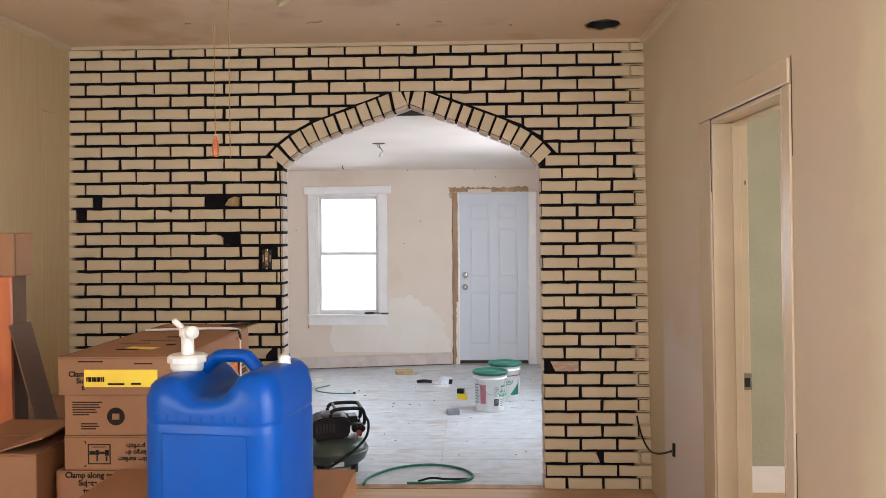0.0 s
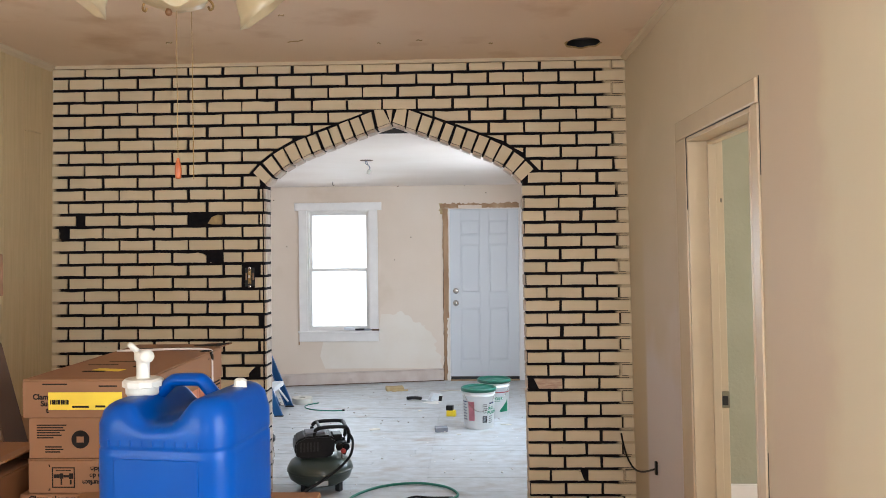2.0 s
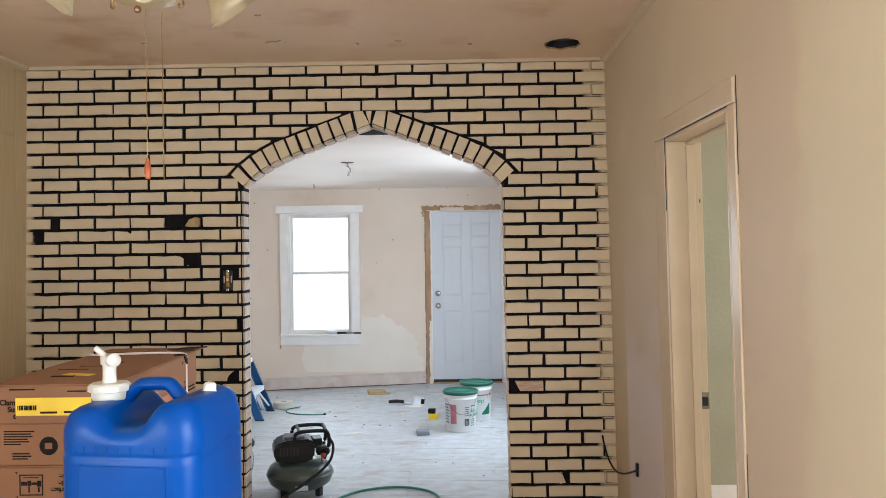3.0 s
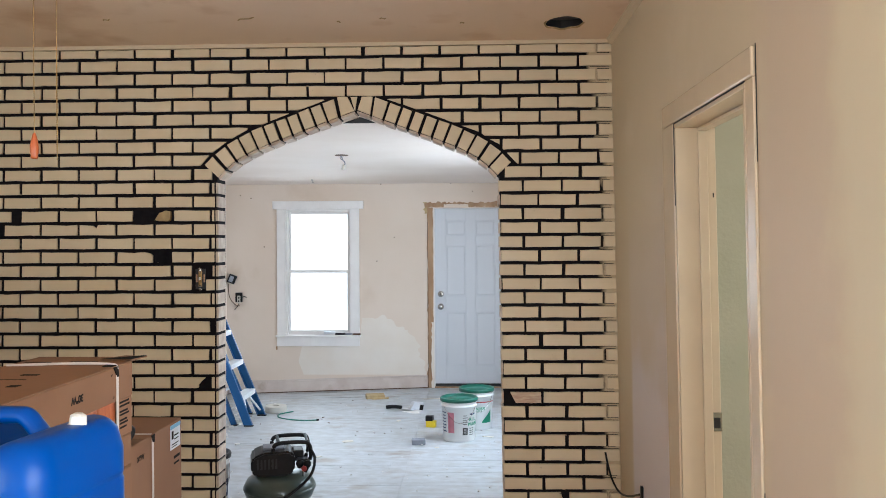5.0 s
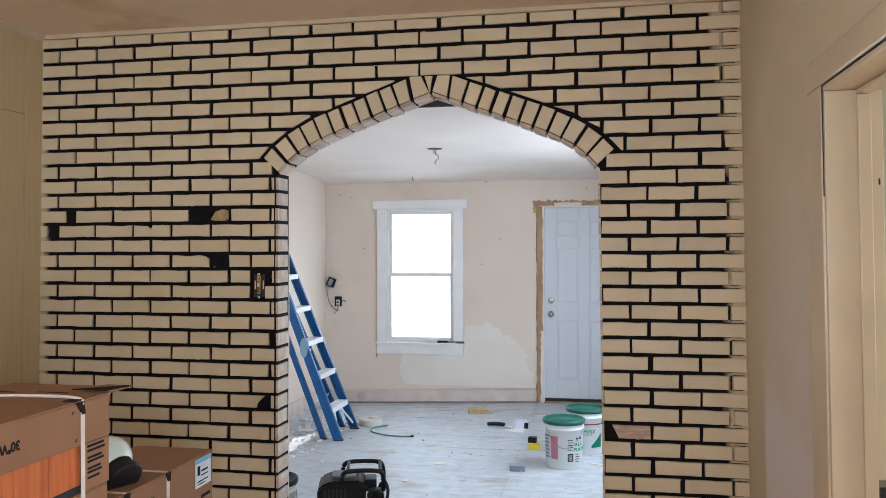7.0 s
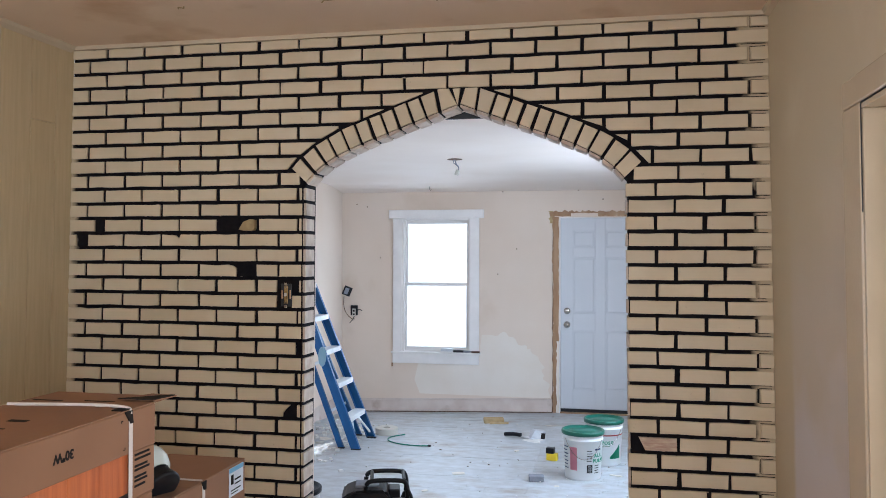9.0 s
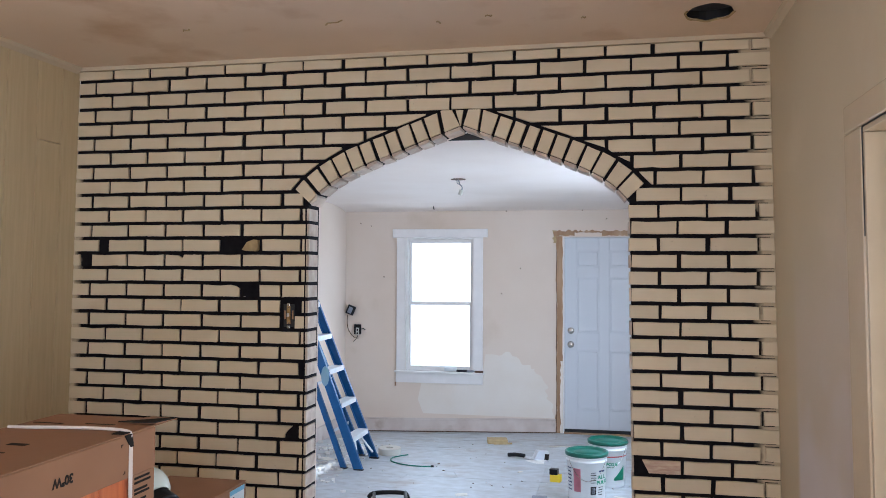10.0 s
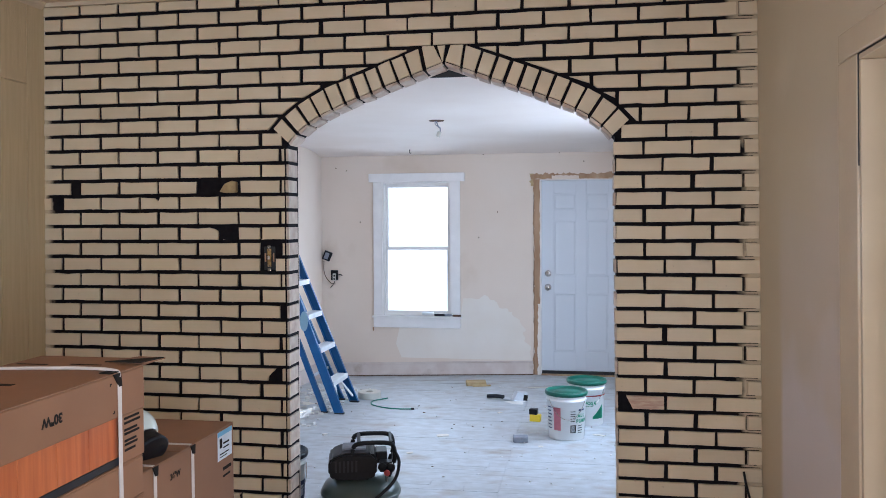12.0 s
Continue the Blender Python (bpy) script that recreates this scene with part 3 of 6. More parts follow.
def far_window():
    w = tagged(thing("window_1", "white painted sash window with wide flat casing", "window"), kind="structure")
    y = YF
    x0, x1, z0, z1 = -1.80, -1.055, 0.60, 2.05
    part("head_casing", box((-1.947, y - 0.032, 2.05), (-0.900, y - 0.0005, 2.142), 0.004), "trim", w)
    part("casing", box((-1.900, y - 0.024, 0.60), (x0, y - 0.0005, 2.049), 0.003), "trim", w)
    part("casing", box((x1, y - 0.024, 0.60), (-0.950, y - 0.0005, 2.049), 0.003), "trim", w)
    part("window_sill", box((-1.915, y - 0.055, 0.585), (-0.935, y + 0.06, 0.606), 0.005), "trim", w)
    part("apron", box((-1.905, y - 0.022, 0.477), (-0.950, y - 0.0005, 0.584), 0.004), "trim", w)
    for a, b in ((x0, x0 + 0.02), (x1 - 0.02, x1)):
        part("jamb", box((a, y + 0.001, z0), (b, y + 0.15, z1)), "trim", w)
    part("head_jamb", box((x0 + 0.02, y + 0.001, z1 - 0.02), (x1 - 0.02, y + 0.15, z1)), "trim", w)
    zm = 1.335
    for k, (a, b, yy) in enumerate(((z0, zm + 0.018, y + 0.035), (zm - 0.018, z1 - 0.02, y + 0.075))):
        s = part("sash", box((x0 + 0.02, yy, a), (x0 + 0.043, yy + 0.035, b), 0.003), "trim", w)
        part("stile", box((x1 - 0.043, yy, a), (x1 - 0.02, yy + 0.035, b), 0.003), "trim", s)
        part("rail", box((x0 + 0.043, yy, a), (x1 - 0.043, yy + 0.035, a + (0.055 if k == 0 else 0.034)), 0.003), "trim", s)
        part("rail", box((x0 + 0.043, yy, b - 0.036), (x1 - 0.043, yy + 0.035, b), 0.003), "trim", s)
        p = part("pane", box((x0 + 0.05, yy + 0.014, a + 0.03), (x1 - 0.05, yy + 0.018, b - 0.03)), "glass", s)
        p.visible_shadow = False


far_window()
# glowing sheet stands in for the blown-out daylight behind the far window
structure("backdrop", box((-9, 14.0, -3), (7, 14.05, 7)), "glow_sheet", "glowing sheet standing in for overexposed daylight outdoors", "backdrop")
structure("ground", box((-60, -60, -0.5), (60, 60, -0.3)), "tan", "dry ground round the house", "ground")


def far_door():
    y = YF
    d = tagged(thing("door_1", "closed white six-panel steel entrance door", "door"), kind="structure")
    x0, x1, z0, z1 = -0.085, 0.733, 0.045, 2.045
    w = x1 - x0
    cols = [(x0 + 0.155 * w, x0 + 0.435 * w), (x0 + 0.565 * w, x0 + 0.845 * w)]
    rows = [(z0 + 0.20, z0 + 0.82), (z0 + 1.00, z0 + 1.585), (z0 + 1.69, z0 + 1.865)]
    # stiles and rails stand proud of a recessed sheet
    bm = bmesh.new()
    add_box(bm, (x0, y + 0.029, z0), (x1, y + 0.062, z1))
    for a, b in ((x0, cols[0][0]), (cols[0][1], cols[1][0]), (cols[1][1], x1)):
        add_box(bm, (a, y + 0.02, z0), (b, y + 0.0288, z1), 0.003)
    for xa, xb in cols:
        for a, b in ((z0, rows[0][0]), (rows[0][1], rows[1][0]), (rows[1][1], rows[2][0]), (rows[2][1], z1)):
            add_box(bm, (xa + 0.0002, y + 0.02, a), (xb - 0.0002, y + 0.0288, b), 0.003)
    leaf = part("leaf", bm, "door", d)
    for xa, xb in cols:
        for za, zb in rows:
            part("panel", box((xa + 0.016, y + 0.0215, za + 0.016), (xb - 0.016, y + 0.0288, zb - 0.016), 0.006), "door", leaf)
    for z, r in ((0.925, 0.034), (1.07, 0.032)):
        kn = part("door_knob", lathe([(0.0, -0.055 if z < 1 else -0.02), (r * 0.7, -0.053 if z < 1 else -0.02), (r, -0.035 if z < 1 else -0.016), (r * 0.6, -0.015 if z < 1 else -0.006), (r * 1.05, 0.0)], 20, pose(x0 + 0.065, y + 0.0195, z, -90)), "chrome", leaf, "round nickel knob" if z < 1 else "round nickel deadbolt", True)
        if z > 1:
            # black bar paints the dark of the key slot
            part("key_slot", box((x0 + 0.063, y - 0.003, z - 0.012), (x0 + 0.067, y + 0.0, z + 0.012)), "dark", kn)
    part("sweep", box((x0, y + 0.018, 0.012), (x1, y + 0.06, 0.044)), "dark", d, "black door sweep")
    part("jamb", box((-0.0995, y + 0.002, 0), (-0.088, y + 0.15, 2.054)), "trim", d)
    part("jamb", box((0.736, y + 0.002, 0), (0.7445, y + 0.15, 2.054)), "trim", d)
    part("head_jamb", box((-0.088, y + 0.002, 2.047), (0.736, y + 0.15, 2.0545)), "trim", d)
    part("threshold", box((-0.09, y - 0.03, 0.0), (0.735, y + 0.15, 0.0115), 0.003), "rawwood", d)
    part("casing", box((0.7455, y - 0.018, 0), (0.83, y - 0.0005, 2.06), 0.003), "trim", d)


far_door()


def ragged(x0, x1, z0, z1, n, amp, seed, vertical=True):
    """A strip with torn edges, as a polygon."""
    r = random.Random(seed)
    a, b = [], []
    for i in range(n + 1):
        f = i / n
        if vertical:
            z = z0 + f * (z1 - z0)
            a.append((x0 + r.uniform(-amp, amp), z))
            b.append((x1 + r.uniform(-amp * 0.3, amp * 0.3), z))
        else:
            x = x0 + f * (x1 - x0)
            a.append((x, z0 + r.uniform(-amp * 0.3, amp * 0.3)))
            b.append((x, z1 + r.uniform(-amp, amp)))
    return a + b[::-1]


def far_wall_scars():
    y = YF
    s = tagged(thing("stripped_casing", "raw brown wood strips where the door casing was torn off", "trim"), kind="structure")
    part("bare_strip", prism(ragged(-0.170, -0.106, 0.0, 2.06, 44, 0.013, 3), y - 0.006, y - 0.0005), "rawwood", s)
    part("bare_strip", prism(ragged(-0.20, 0.74, 2.064, 2.118, 44, 0.014, 4, False), y - 0.006, y - 0.0005), "rawwood", s)
    part("torn_paper", prism(ragged(-0.205, -0.166, 1.99, 2.12, 8, 0.012, 5), y - 0.004, y - 0.0005), "tan", s)
    part("plaster_lump", prism(ragged(0.02, 0.30, 2.060, 2.095, 14, 0.006, 6, False), y - 0.011, y - 0.0065), "plaster", s)
    part("crumbling_edge", prism(ragged(-0.125, -0.101, 0.0, 0.75, 22, 0.007, 8), y - 0.013, y - 0.0065), "patch", s)
    part("crack", prism(ragged(-0.169, -0.163, 0.0, 1.9, 26, 0.003, 18), y - 0.0075, y - 0.0065), "carton_in", s)
    # one side of a half-round patch of fresh plaster
    prof = [(-0.19, 0.15)] + [(-0.89 + (0.67 + 0.025 * math.sin(23 * f) + 0.018 * math.sin(61 * f + 1)) * math.cos(1.571 * f) ** 0.8, 0.15 + (0.66 + 0.03 * math.sin(17 * f) + 0.016 * math.sin(53 * f)) * math.sin(1.571 * f) ** 0.9) for f in (i / 44 for i in range(1, 44))] + [(-0.92, 0.80)] + [(-0.949, 0.60), (-0.949, 0.476), (-1.62, 0.475), (-1.66, 0.30), (-1.60, 0.15)]
    structure("plaster_patch", prism(prof, y - 0.0035, y - 0.0005), "patch", "smooth patch of fresh white plaster", "wall")
    bb = structure("baseboard", settle(box((-2.49, y - 0.02, 0.010), (-0.175, y - 0.0005, 0.135), 0.003)), "base", "worn scraped baseboard with missing paint", "baseboard")
    part("top_bead", settle(box((-2.49, y - 0.011, 0.136), (-0.175, y - 0.0005, 0.148), 0.003)), "base", bb)
    # brown strip stands in for the dark gap below the baseboard
    part("gap_line", settle(box((-2.49, y - 0.017, 0.0), (-0.175, y - 0.0005, 0.0095))), "carton_in", bb, "brown strip standing in for the dark gap over the floor")
    structure("baseboard_left", box((-2.4895, 7.0, -0.07), (-2.47, y - 0.021, 0.11), 0.003), "base", "worn scraped baseboard", "baseboard")


far_wall_scars()


# ---- brick wall with its pointed arch ----
ARCH_X = -0.309
PROFILE = [(0.0, 2.385), (0.16, 2.327), (0.30, 2.274), (0.45, 2.220), (0.58, 2.168), (0.67, 2.120), (0.74, 2.066), (0.792, 2.010)]


def flare(x, z):
    """Courses widen slightly towards the floor, with the side walls."""
    return -0.66 + (x + 0.66) * (1 + 0.0103 * (H1 - z))


def half_arch(offset):
    """The arch's inner line, from the apex to the springing, pushed outwards."""
    pts = []
    for i, (x, z) in enumerate(PROFILE):
        a = PROFILE[max(i - 1, 0)] if i else (-PROFILE[1][0], PROFILE[1][1])
        b = PROFILE[min(i + 1, len(PROFILE) - 1)]
        dx, dz = b[0] - a[0], b[1] - a[1]
        if i == 0:
            pts.append((0.0, z + offset * 1.06))
            continue
        n = math.hypot(dx, dz)
        pts.append((x - dz / n * offset, z + dx / n * offset))
    return pts


def opening(offset):
    """The whole opening as a line from the foot of one jamb over the apex to the other."""
    h = half_arch(offset)
    right = [(ARCH_X + x, z) for x, z in h]
    left = [(ARCH_X - x, z) for x, z in h[:0:-1]]
    run = left + right
    s = 0.792 + offset
    return [(ARCH_X - s, 0)] + run + [(ARCH_X + s, 0)]


def wall_outline(offset):
    o = [(flare(x, z), z) for x, z in opening(offset)]
    return [(flare(XL, 0), 0)] + o + [(flare(XR, 0), 0), (XR, H1), (XL, H1)]


brick_wall = structure("wall_brick", prism(wall_outline(0.012), CORE, BACK - 0.012), "mortar", "cream painted brick wall with black joints and a pointed arch", "wall")
structure("wall_brick_rear", prism(wall_outline(0.012), BACK - 0.012, BACK), "plaster", "plastered rear of the brick wall", "wall")
structure("lintel_far", box((XL, BACK - 0.012, H1), (XR, BACK, H1 + 0.2)), "plaster", "wall above the arch", "wall")


def course_line(k):
    return 2.704 - 0.0772 * k - 0.000075 * k * k


def clip(poly, p, q):
    """Keep the side of the line p-q that lies to its left."""
    out = []
    def side(a):
        return (q[0] - p[0]) * (a[1] - p[1]) - (q[1] - p[1]) * (a[0] - p[0])
    for i, a in enumerate(poly):
        b = poly[(i + 1) % len(poly)]
        sa, sb = side(a), side(b)
        if sa >= 0:
            out.append(a)
        if sa * sb < 0:
            f = sa / (sa - sb)
            out.append((a[0] + f * (b[0] - a[0]), a[1] + f * (b[1] - a[1])))
    return out


def area(poly):
    return 0.5 * abs(sum(a[0] * b[1] - b[0] * a[1] for a, b in zip(poly, poly[1:] + poly[:1])))


RING = 0.118
OUTER = half_arch(RING + 0.016)


def cut_by_arch(poly):
    """Trim a brick's outline by the arch ring or the jamb."""
    cx = sum(p[0] for p in poly) / len(poly)
    cz = sum(p[1] for p in poly) / len(poly)
    side = 1 if cx > ARCH_X else -1
    q = [(side * (x - ARCH_X), z) for x, z in poly]
    if side < 0:
        q = q[::-1]
    best, pick = -9, None
    bottom = min(p[1] for p in poly)
    segs = list(zip(OUTER, OUTER[1:]))
    u = side * (cx - ARCH_X)
    for a, b in segs:
        d = math.hypot(b[0] - a[0], b[1] - a[1])
        s = ((b[0] - a[0]) * (cz - a[1]) - (b[1] - a[1]) * (u - a[0])) / d
        if s > best:
            best, pick = s, (a, b)
    sk = OUTER[-1]
    if cz < sk[1] + 0.012:
        if cz < 2.03:
            q = clip(q, (0.793, 9), (0.793, -9))
        else:
            q = clip(q, (0.83, 9), (0.83, -9))
    elif bottom < 2.479:
        q = clip(q, *pick)
    q = [(ARCH_X + side * x, z) for x, z in q]
    return q[::-1] if side < 0 else q


def rough_edge(poly, rnd, step=0.066, amp=0.0011):
    """The same outline with hand-painted, slightly wandering edges."""
    out = []
    for (ax, az), (bx, bz) in zip(poly, poly[1:] + poly[:1]):
        d = math.hypot(bx - ax, bz - az)
        n = max(1, int(d / step))
        out.append((ax, az))
        for i in range(1, n):
            f = (i + rnd.uniform(-0.25, 0.25)) / n
            k = rnd.uniform(-amp, amp) - (0.003 if rnd.random() < 0.07 else 0.0)
            out.append((ax + f * (bx - ax) + (bz - az) / d * k, az + f * (bz - az) - (bx - ax) / d * k))
    return out


def brick_mesh(poly, rnd, depth=CORE - FACE):
    """A brick face: outline with a small chamfer, standing proud of the joints. Local to its centre."""
    poly = rough_edge(poly, rnd)
    cx = sum(p[0] for p in poly) / len(poly)
    cz = sum(p[1] for p in poly) / len(poly)
    bm = bmesh.new()
    c = 0.0022
    back, mid, front = [], [], []
    y = rnd.uniform(-0.0015, 0.0015)
    for x, z in poly:
        dx, dz = x - cx, z - cz
        jx, jz = rnd.uniform(-0.0016, 0.0016), rnd.uniform(-0.0013, 0.0013)
        sx = max(0, 1 - c / max(abs(dx), 0.004))
        sz = max(0, 1 - c / max(abs(dz), 0.004))
        back.append(bm.verts.new((dx + jx, 0.0, dz + jz)))
        mid.append(bm.verts.new((dx + jx, -depth + c + y, dz + jz)))
        front.append(bm.verts.new((dx * sx + jx, -depth + y, dz * sz + jz)))
    n = len(poly)
    for u, v in ((back, mid), (mid, front)):
        for i in range(n):
            j = (i + 1) % n
            bm.faces.new((u[i], u[j], v[j], v[i]))
    bm.faces.new(front)
    return bm, cx, cz


def make_bricks():
    rnd = random.Random(5)
    pitch, jx, jz = 0.2193, 0.0165, 0.0185
    cells = []
    for row in range(0, 36):
        top = course_line(row - 1) - jz / 2 if row else H1 - 0.022
        bot = course_line(row) + jz / 2
        if row == 35:
            bot = max(bot, 0.004)
        if top - bot < 0.02:
            continue
        zc = (top + bot) / 2
        even = row % 2 == 0
        start = (-2.244 if even else -2.346) - 2 * pitch
        for n in range(22):
            a, b = start + n * pitch, start + (n + 1) * pitch
            if zc < 2.03 and (a + b) / 2 > 0.3:      # the far pier was laid by itself
                d = (0.014 if even else -0.016)
                a, b = a + d, b + d
            ja, jb = rnd.uniform(-0.0018, 0.0018), rnd.uniform(-0.0018, 0.0018)
            lo, hi = max(a + jx / 2 + ja, XL + 0.001), min(b - jx / 2 + jb, XR - 0.001)
            if hi - lo < 0.02:
                continue
            if lo < ARCH_X + 0.78 and hi > ARCH_X - 0.78 and zc < 2.0 and lo > ARCH_X - 0.78 and hi < ARCH_X + 0.78:
                continue
            cells.append((row, lo, hi, bot, top, zc))
    shapes = []
    for row, lo, hi, bot, top, zc in cells:
        poly = [(lo, bot), (hi, bot), (hi, top), (lo, top)]
        near_jamb = lo < ARCH_X + 1.15 and hi > ARCH_X - 1.15
        key, c = "brick", (lo + hi) / 2
        if row == 12 and lo < -1.48 < hi:
            shapes.append(("stub", [(-1.462, bot + 0.006), (-1.44, bot), (-1.385, bot), (hi, bot + 0.008), (hi, top - 0.004), (-1.40, top), (-1.435, top - 0.014)], row))
            continue
        if row == 15 and lo < -1.40 < hi:
            poly[0], poly[3] = (-1.367, bot), (-1.367, top)
        if row == 12 and lo < -2.33 < hi:
            poly[1], poly[2] = (-2.302, bot), (-2.302, top)
        if row == 13 and lo < -2.43 < hi or row == 13 and hi < -2.34:
            poly[1], poly[2] = (-2.410, bot), (-2.410, top)
        if row == 13 and lo < -1.85 < hi:
            poly = [(lo, bot), (hi, bot), (hi, top), (-1.79, top), (-1.80, top - 0.022), (-1.825, top - 0.004), (lo, top)]
        if row == 15 and lo < -1.60 < hi:
            poly = [(lo, bot), (hi, bot), (hi, top - 0.02), (hi - 0.02, top - 0.006), (hi - 0.05, top), (lo, top)]
        if row in (16, 17) and lo < -1.20 < hi + 0.03 and lo < -1.17:
            if hi > -1.26:
                if lo < -1.265:
                    poly[1], poly[2] = (-1.256, bot), (-1.256, top)
                else:
                    poly[0], poly[3] = (-1.173, bot), (-1.173, top)
        if row == 24 and lo < -1.25 < hi:
            e = hi
            poly = [(lo, bot), (e - 0.062, bot), (e - 0.058, bot + 0.022), (e - 0.044, bot + 0.042), (e - 0.024, top - 0.004), (e - 0.018, top), (lo, top)]
        if row == 20 and -1.19 < lo < -1.08:
            continue
        if row == 25 and lo < 0.60 < hi:
            key = "pink"
            poly[0], poly[3] = (0.560, bot), (0.530, top)
        if row == 32 and lo < 0.80 < hi:
            poly = [(lo, bot), (hi - 0.012, bot), (hi - 0.03, top - 0.012), (hi - 0.05, top), (lo, top)]
        if near_jamb:
            poly = cut_by_arch(poly)
        if len(poly) < 3 or area(poly) < 0.0006:
            continue
        shapes.append((key, poly, row))
    done = []
    for key, poly, row in shapes:
        poly = [(flare(x, z), z) for x, z in poly]
        cx = sum(p[0] for p in poly) / len(poly)
        cz = sum(p[1] for p in poly) / len(poly)
        d = math.hypot(cx - ARCH_X, 0.9 * (cz - 1.75))
        done.append((d if key == "brick" else 0, key, poly))
    done.sort(key=lambda s: s[0])
    full = {}
    rest_v, rest_f = [], []
    for i, (d, key, poly) in enumerate(done):
        w = max(p[0] for p in poly) - min(p[0] for p in poly)
        hgt = max(p[1] for p in poly) - min(p[1] for p in poly)
        plain = key == "brick" and len(poly) == 4 and abs(w - (pitch - jx)) < 0.012 and area(poly) > 0.97 * w * hgt
        if i < 270:
            if plain:
                v = rnd.randrange(16)
                if v not in full:
                    hw, hh = (pitch - jx) / 2, 0.0305
                    bm, _, _ = brick_mesh([(-hw, -hh), (hw, -hh), (hw, hh), (-hw, hh)], rnd)
                    bmesh.ops.recalc_face_normals(bm, faces=bm.faces)
                    me = bpy.data.meshes.new("brick")
                    bm.to_mesh(me)
                    bm.free()
                    me.materials.append(M["brick"])
                    full[v] = me
                ob = new("brick", full[v])
                cx = sum(p[0] for p in poly) / 4
                cz = sum(p[1] for p in poly) / 4
                hgt = max(p[1] for p in poly) - min(p[1] for p in poly)
                ob.location = (cx, CORE, cz)
                ob.scale = (w / (pitch - jx), 1, hgt / 0.061)
                ob.rotation_euler = (0, radians(rnd.uniform(-0.35, 0.35)), 0)
                ob.parent = brick_wall
            else:
                bm, cx, cz = brick_mesh(poly, rnd, 0.030 if key == "stub" else CORE - FACE)
                ob = part("brick", bm, {"brick": "brick", "pink": "brick_pink", "stub": "stub"}[key], brick_wall)
                ob.location = (cx, CORE, cz)
        else:
            bm, cx, cz = brick_mesh(poly, rnd)
            base = len(rest_v)
            bm.verts.index_update()
            rest_v += [(v.co.x + cx, v.co.y + CORE, v.co.z + cz) for v in bm.verts]
            rest_f += [[base + v.index for v in f.verts] for f in bm.faces]
            bm.free()
    # flecks of bare brick and old paint along the joints
    fleck = bmesh.new()
    for _ in range(230):
        z = course_line(rnd.randrange(0, 34)) + rnd.choice((-1, 1)) * jz / 2
        x = rnd.uniform(XL + 0.03, XR - 0.03)
        u = abs(x - ARCH_X)
        if (u < 0.82 and z < 2.52) or (u < 1.0 and 1.9 < z < 2.52):
            continue
        w, h = rnd.uniform(0.003, 0.016), rnd.uniform(0.0015, 0.004)
        add_box(fleck, (flare(x, z) - w / 2, FACE - 0.0018, z - h / 2), (flare(x, z) + w / 2, CORE, z + h / 2))
    part("paint_flecks", fleck, "brick_pink", brick_wall, "small flecks of bare brick")["kind"] = "stuff"
    # thin dark lines that still outline the painted-over end bricks
    thin = bmesh.new()
    for d, key, poly in done:
        xa, xb = min(p[0] for p in poly), max(p[0] for p in poly)
        za, zb = min(p[1] for p in poly), max(p[1] for p in poly)
        if xb < XR - 0.02 or key != "brick":
            continue
        xa = max(xa, XR - 0.115) if xb - xa > 0.13 else xa
        g, t = 0.0015, 0.0042
        for lo, hi in (((xa - t, zb + g), (xb, zb + t)), ((xa - t, za - t), (xb, za - g))) + ((((xa - t, za - g), (xa - g, zb + g)),) if xb - xa < 0.13 and xa > XR - 0.112 else ()):
            if rnd.random() < 0.85:
                add_box(thin, (lo[0], CORE - 0.0035, lo[1]), (hi[0] - rnd.uniform(0, 0.03), CORE - 0.0002, hi[1]))
    part("thin_joint", thin, "ink", brick_wall, "thin dark joint lines")
    me = bpy.data.meshes.new("outer_bricks")
    me.from_pydata(rest_v, [], rest_f)
    bm = bmesh.new()
    bm.from_mesh(me)
    ob = part("outer_bricks", bm, "brick_rest", brick_wall)
    ob["kind"] = "stuff"


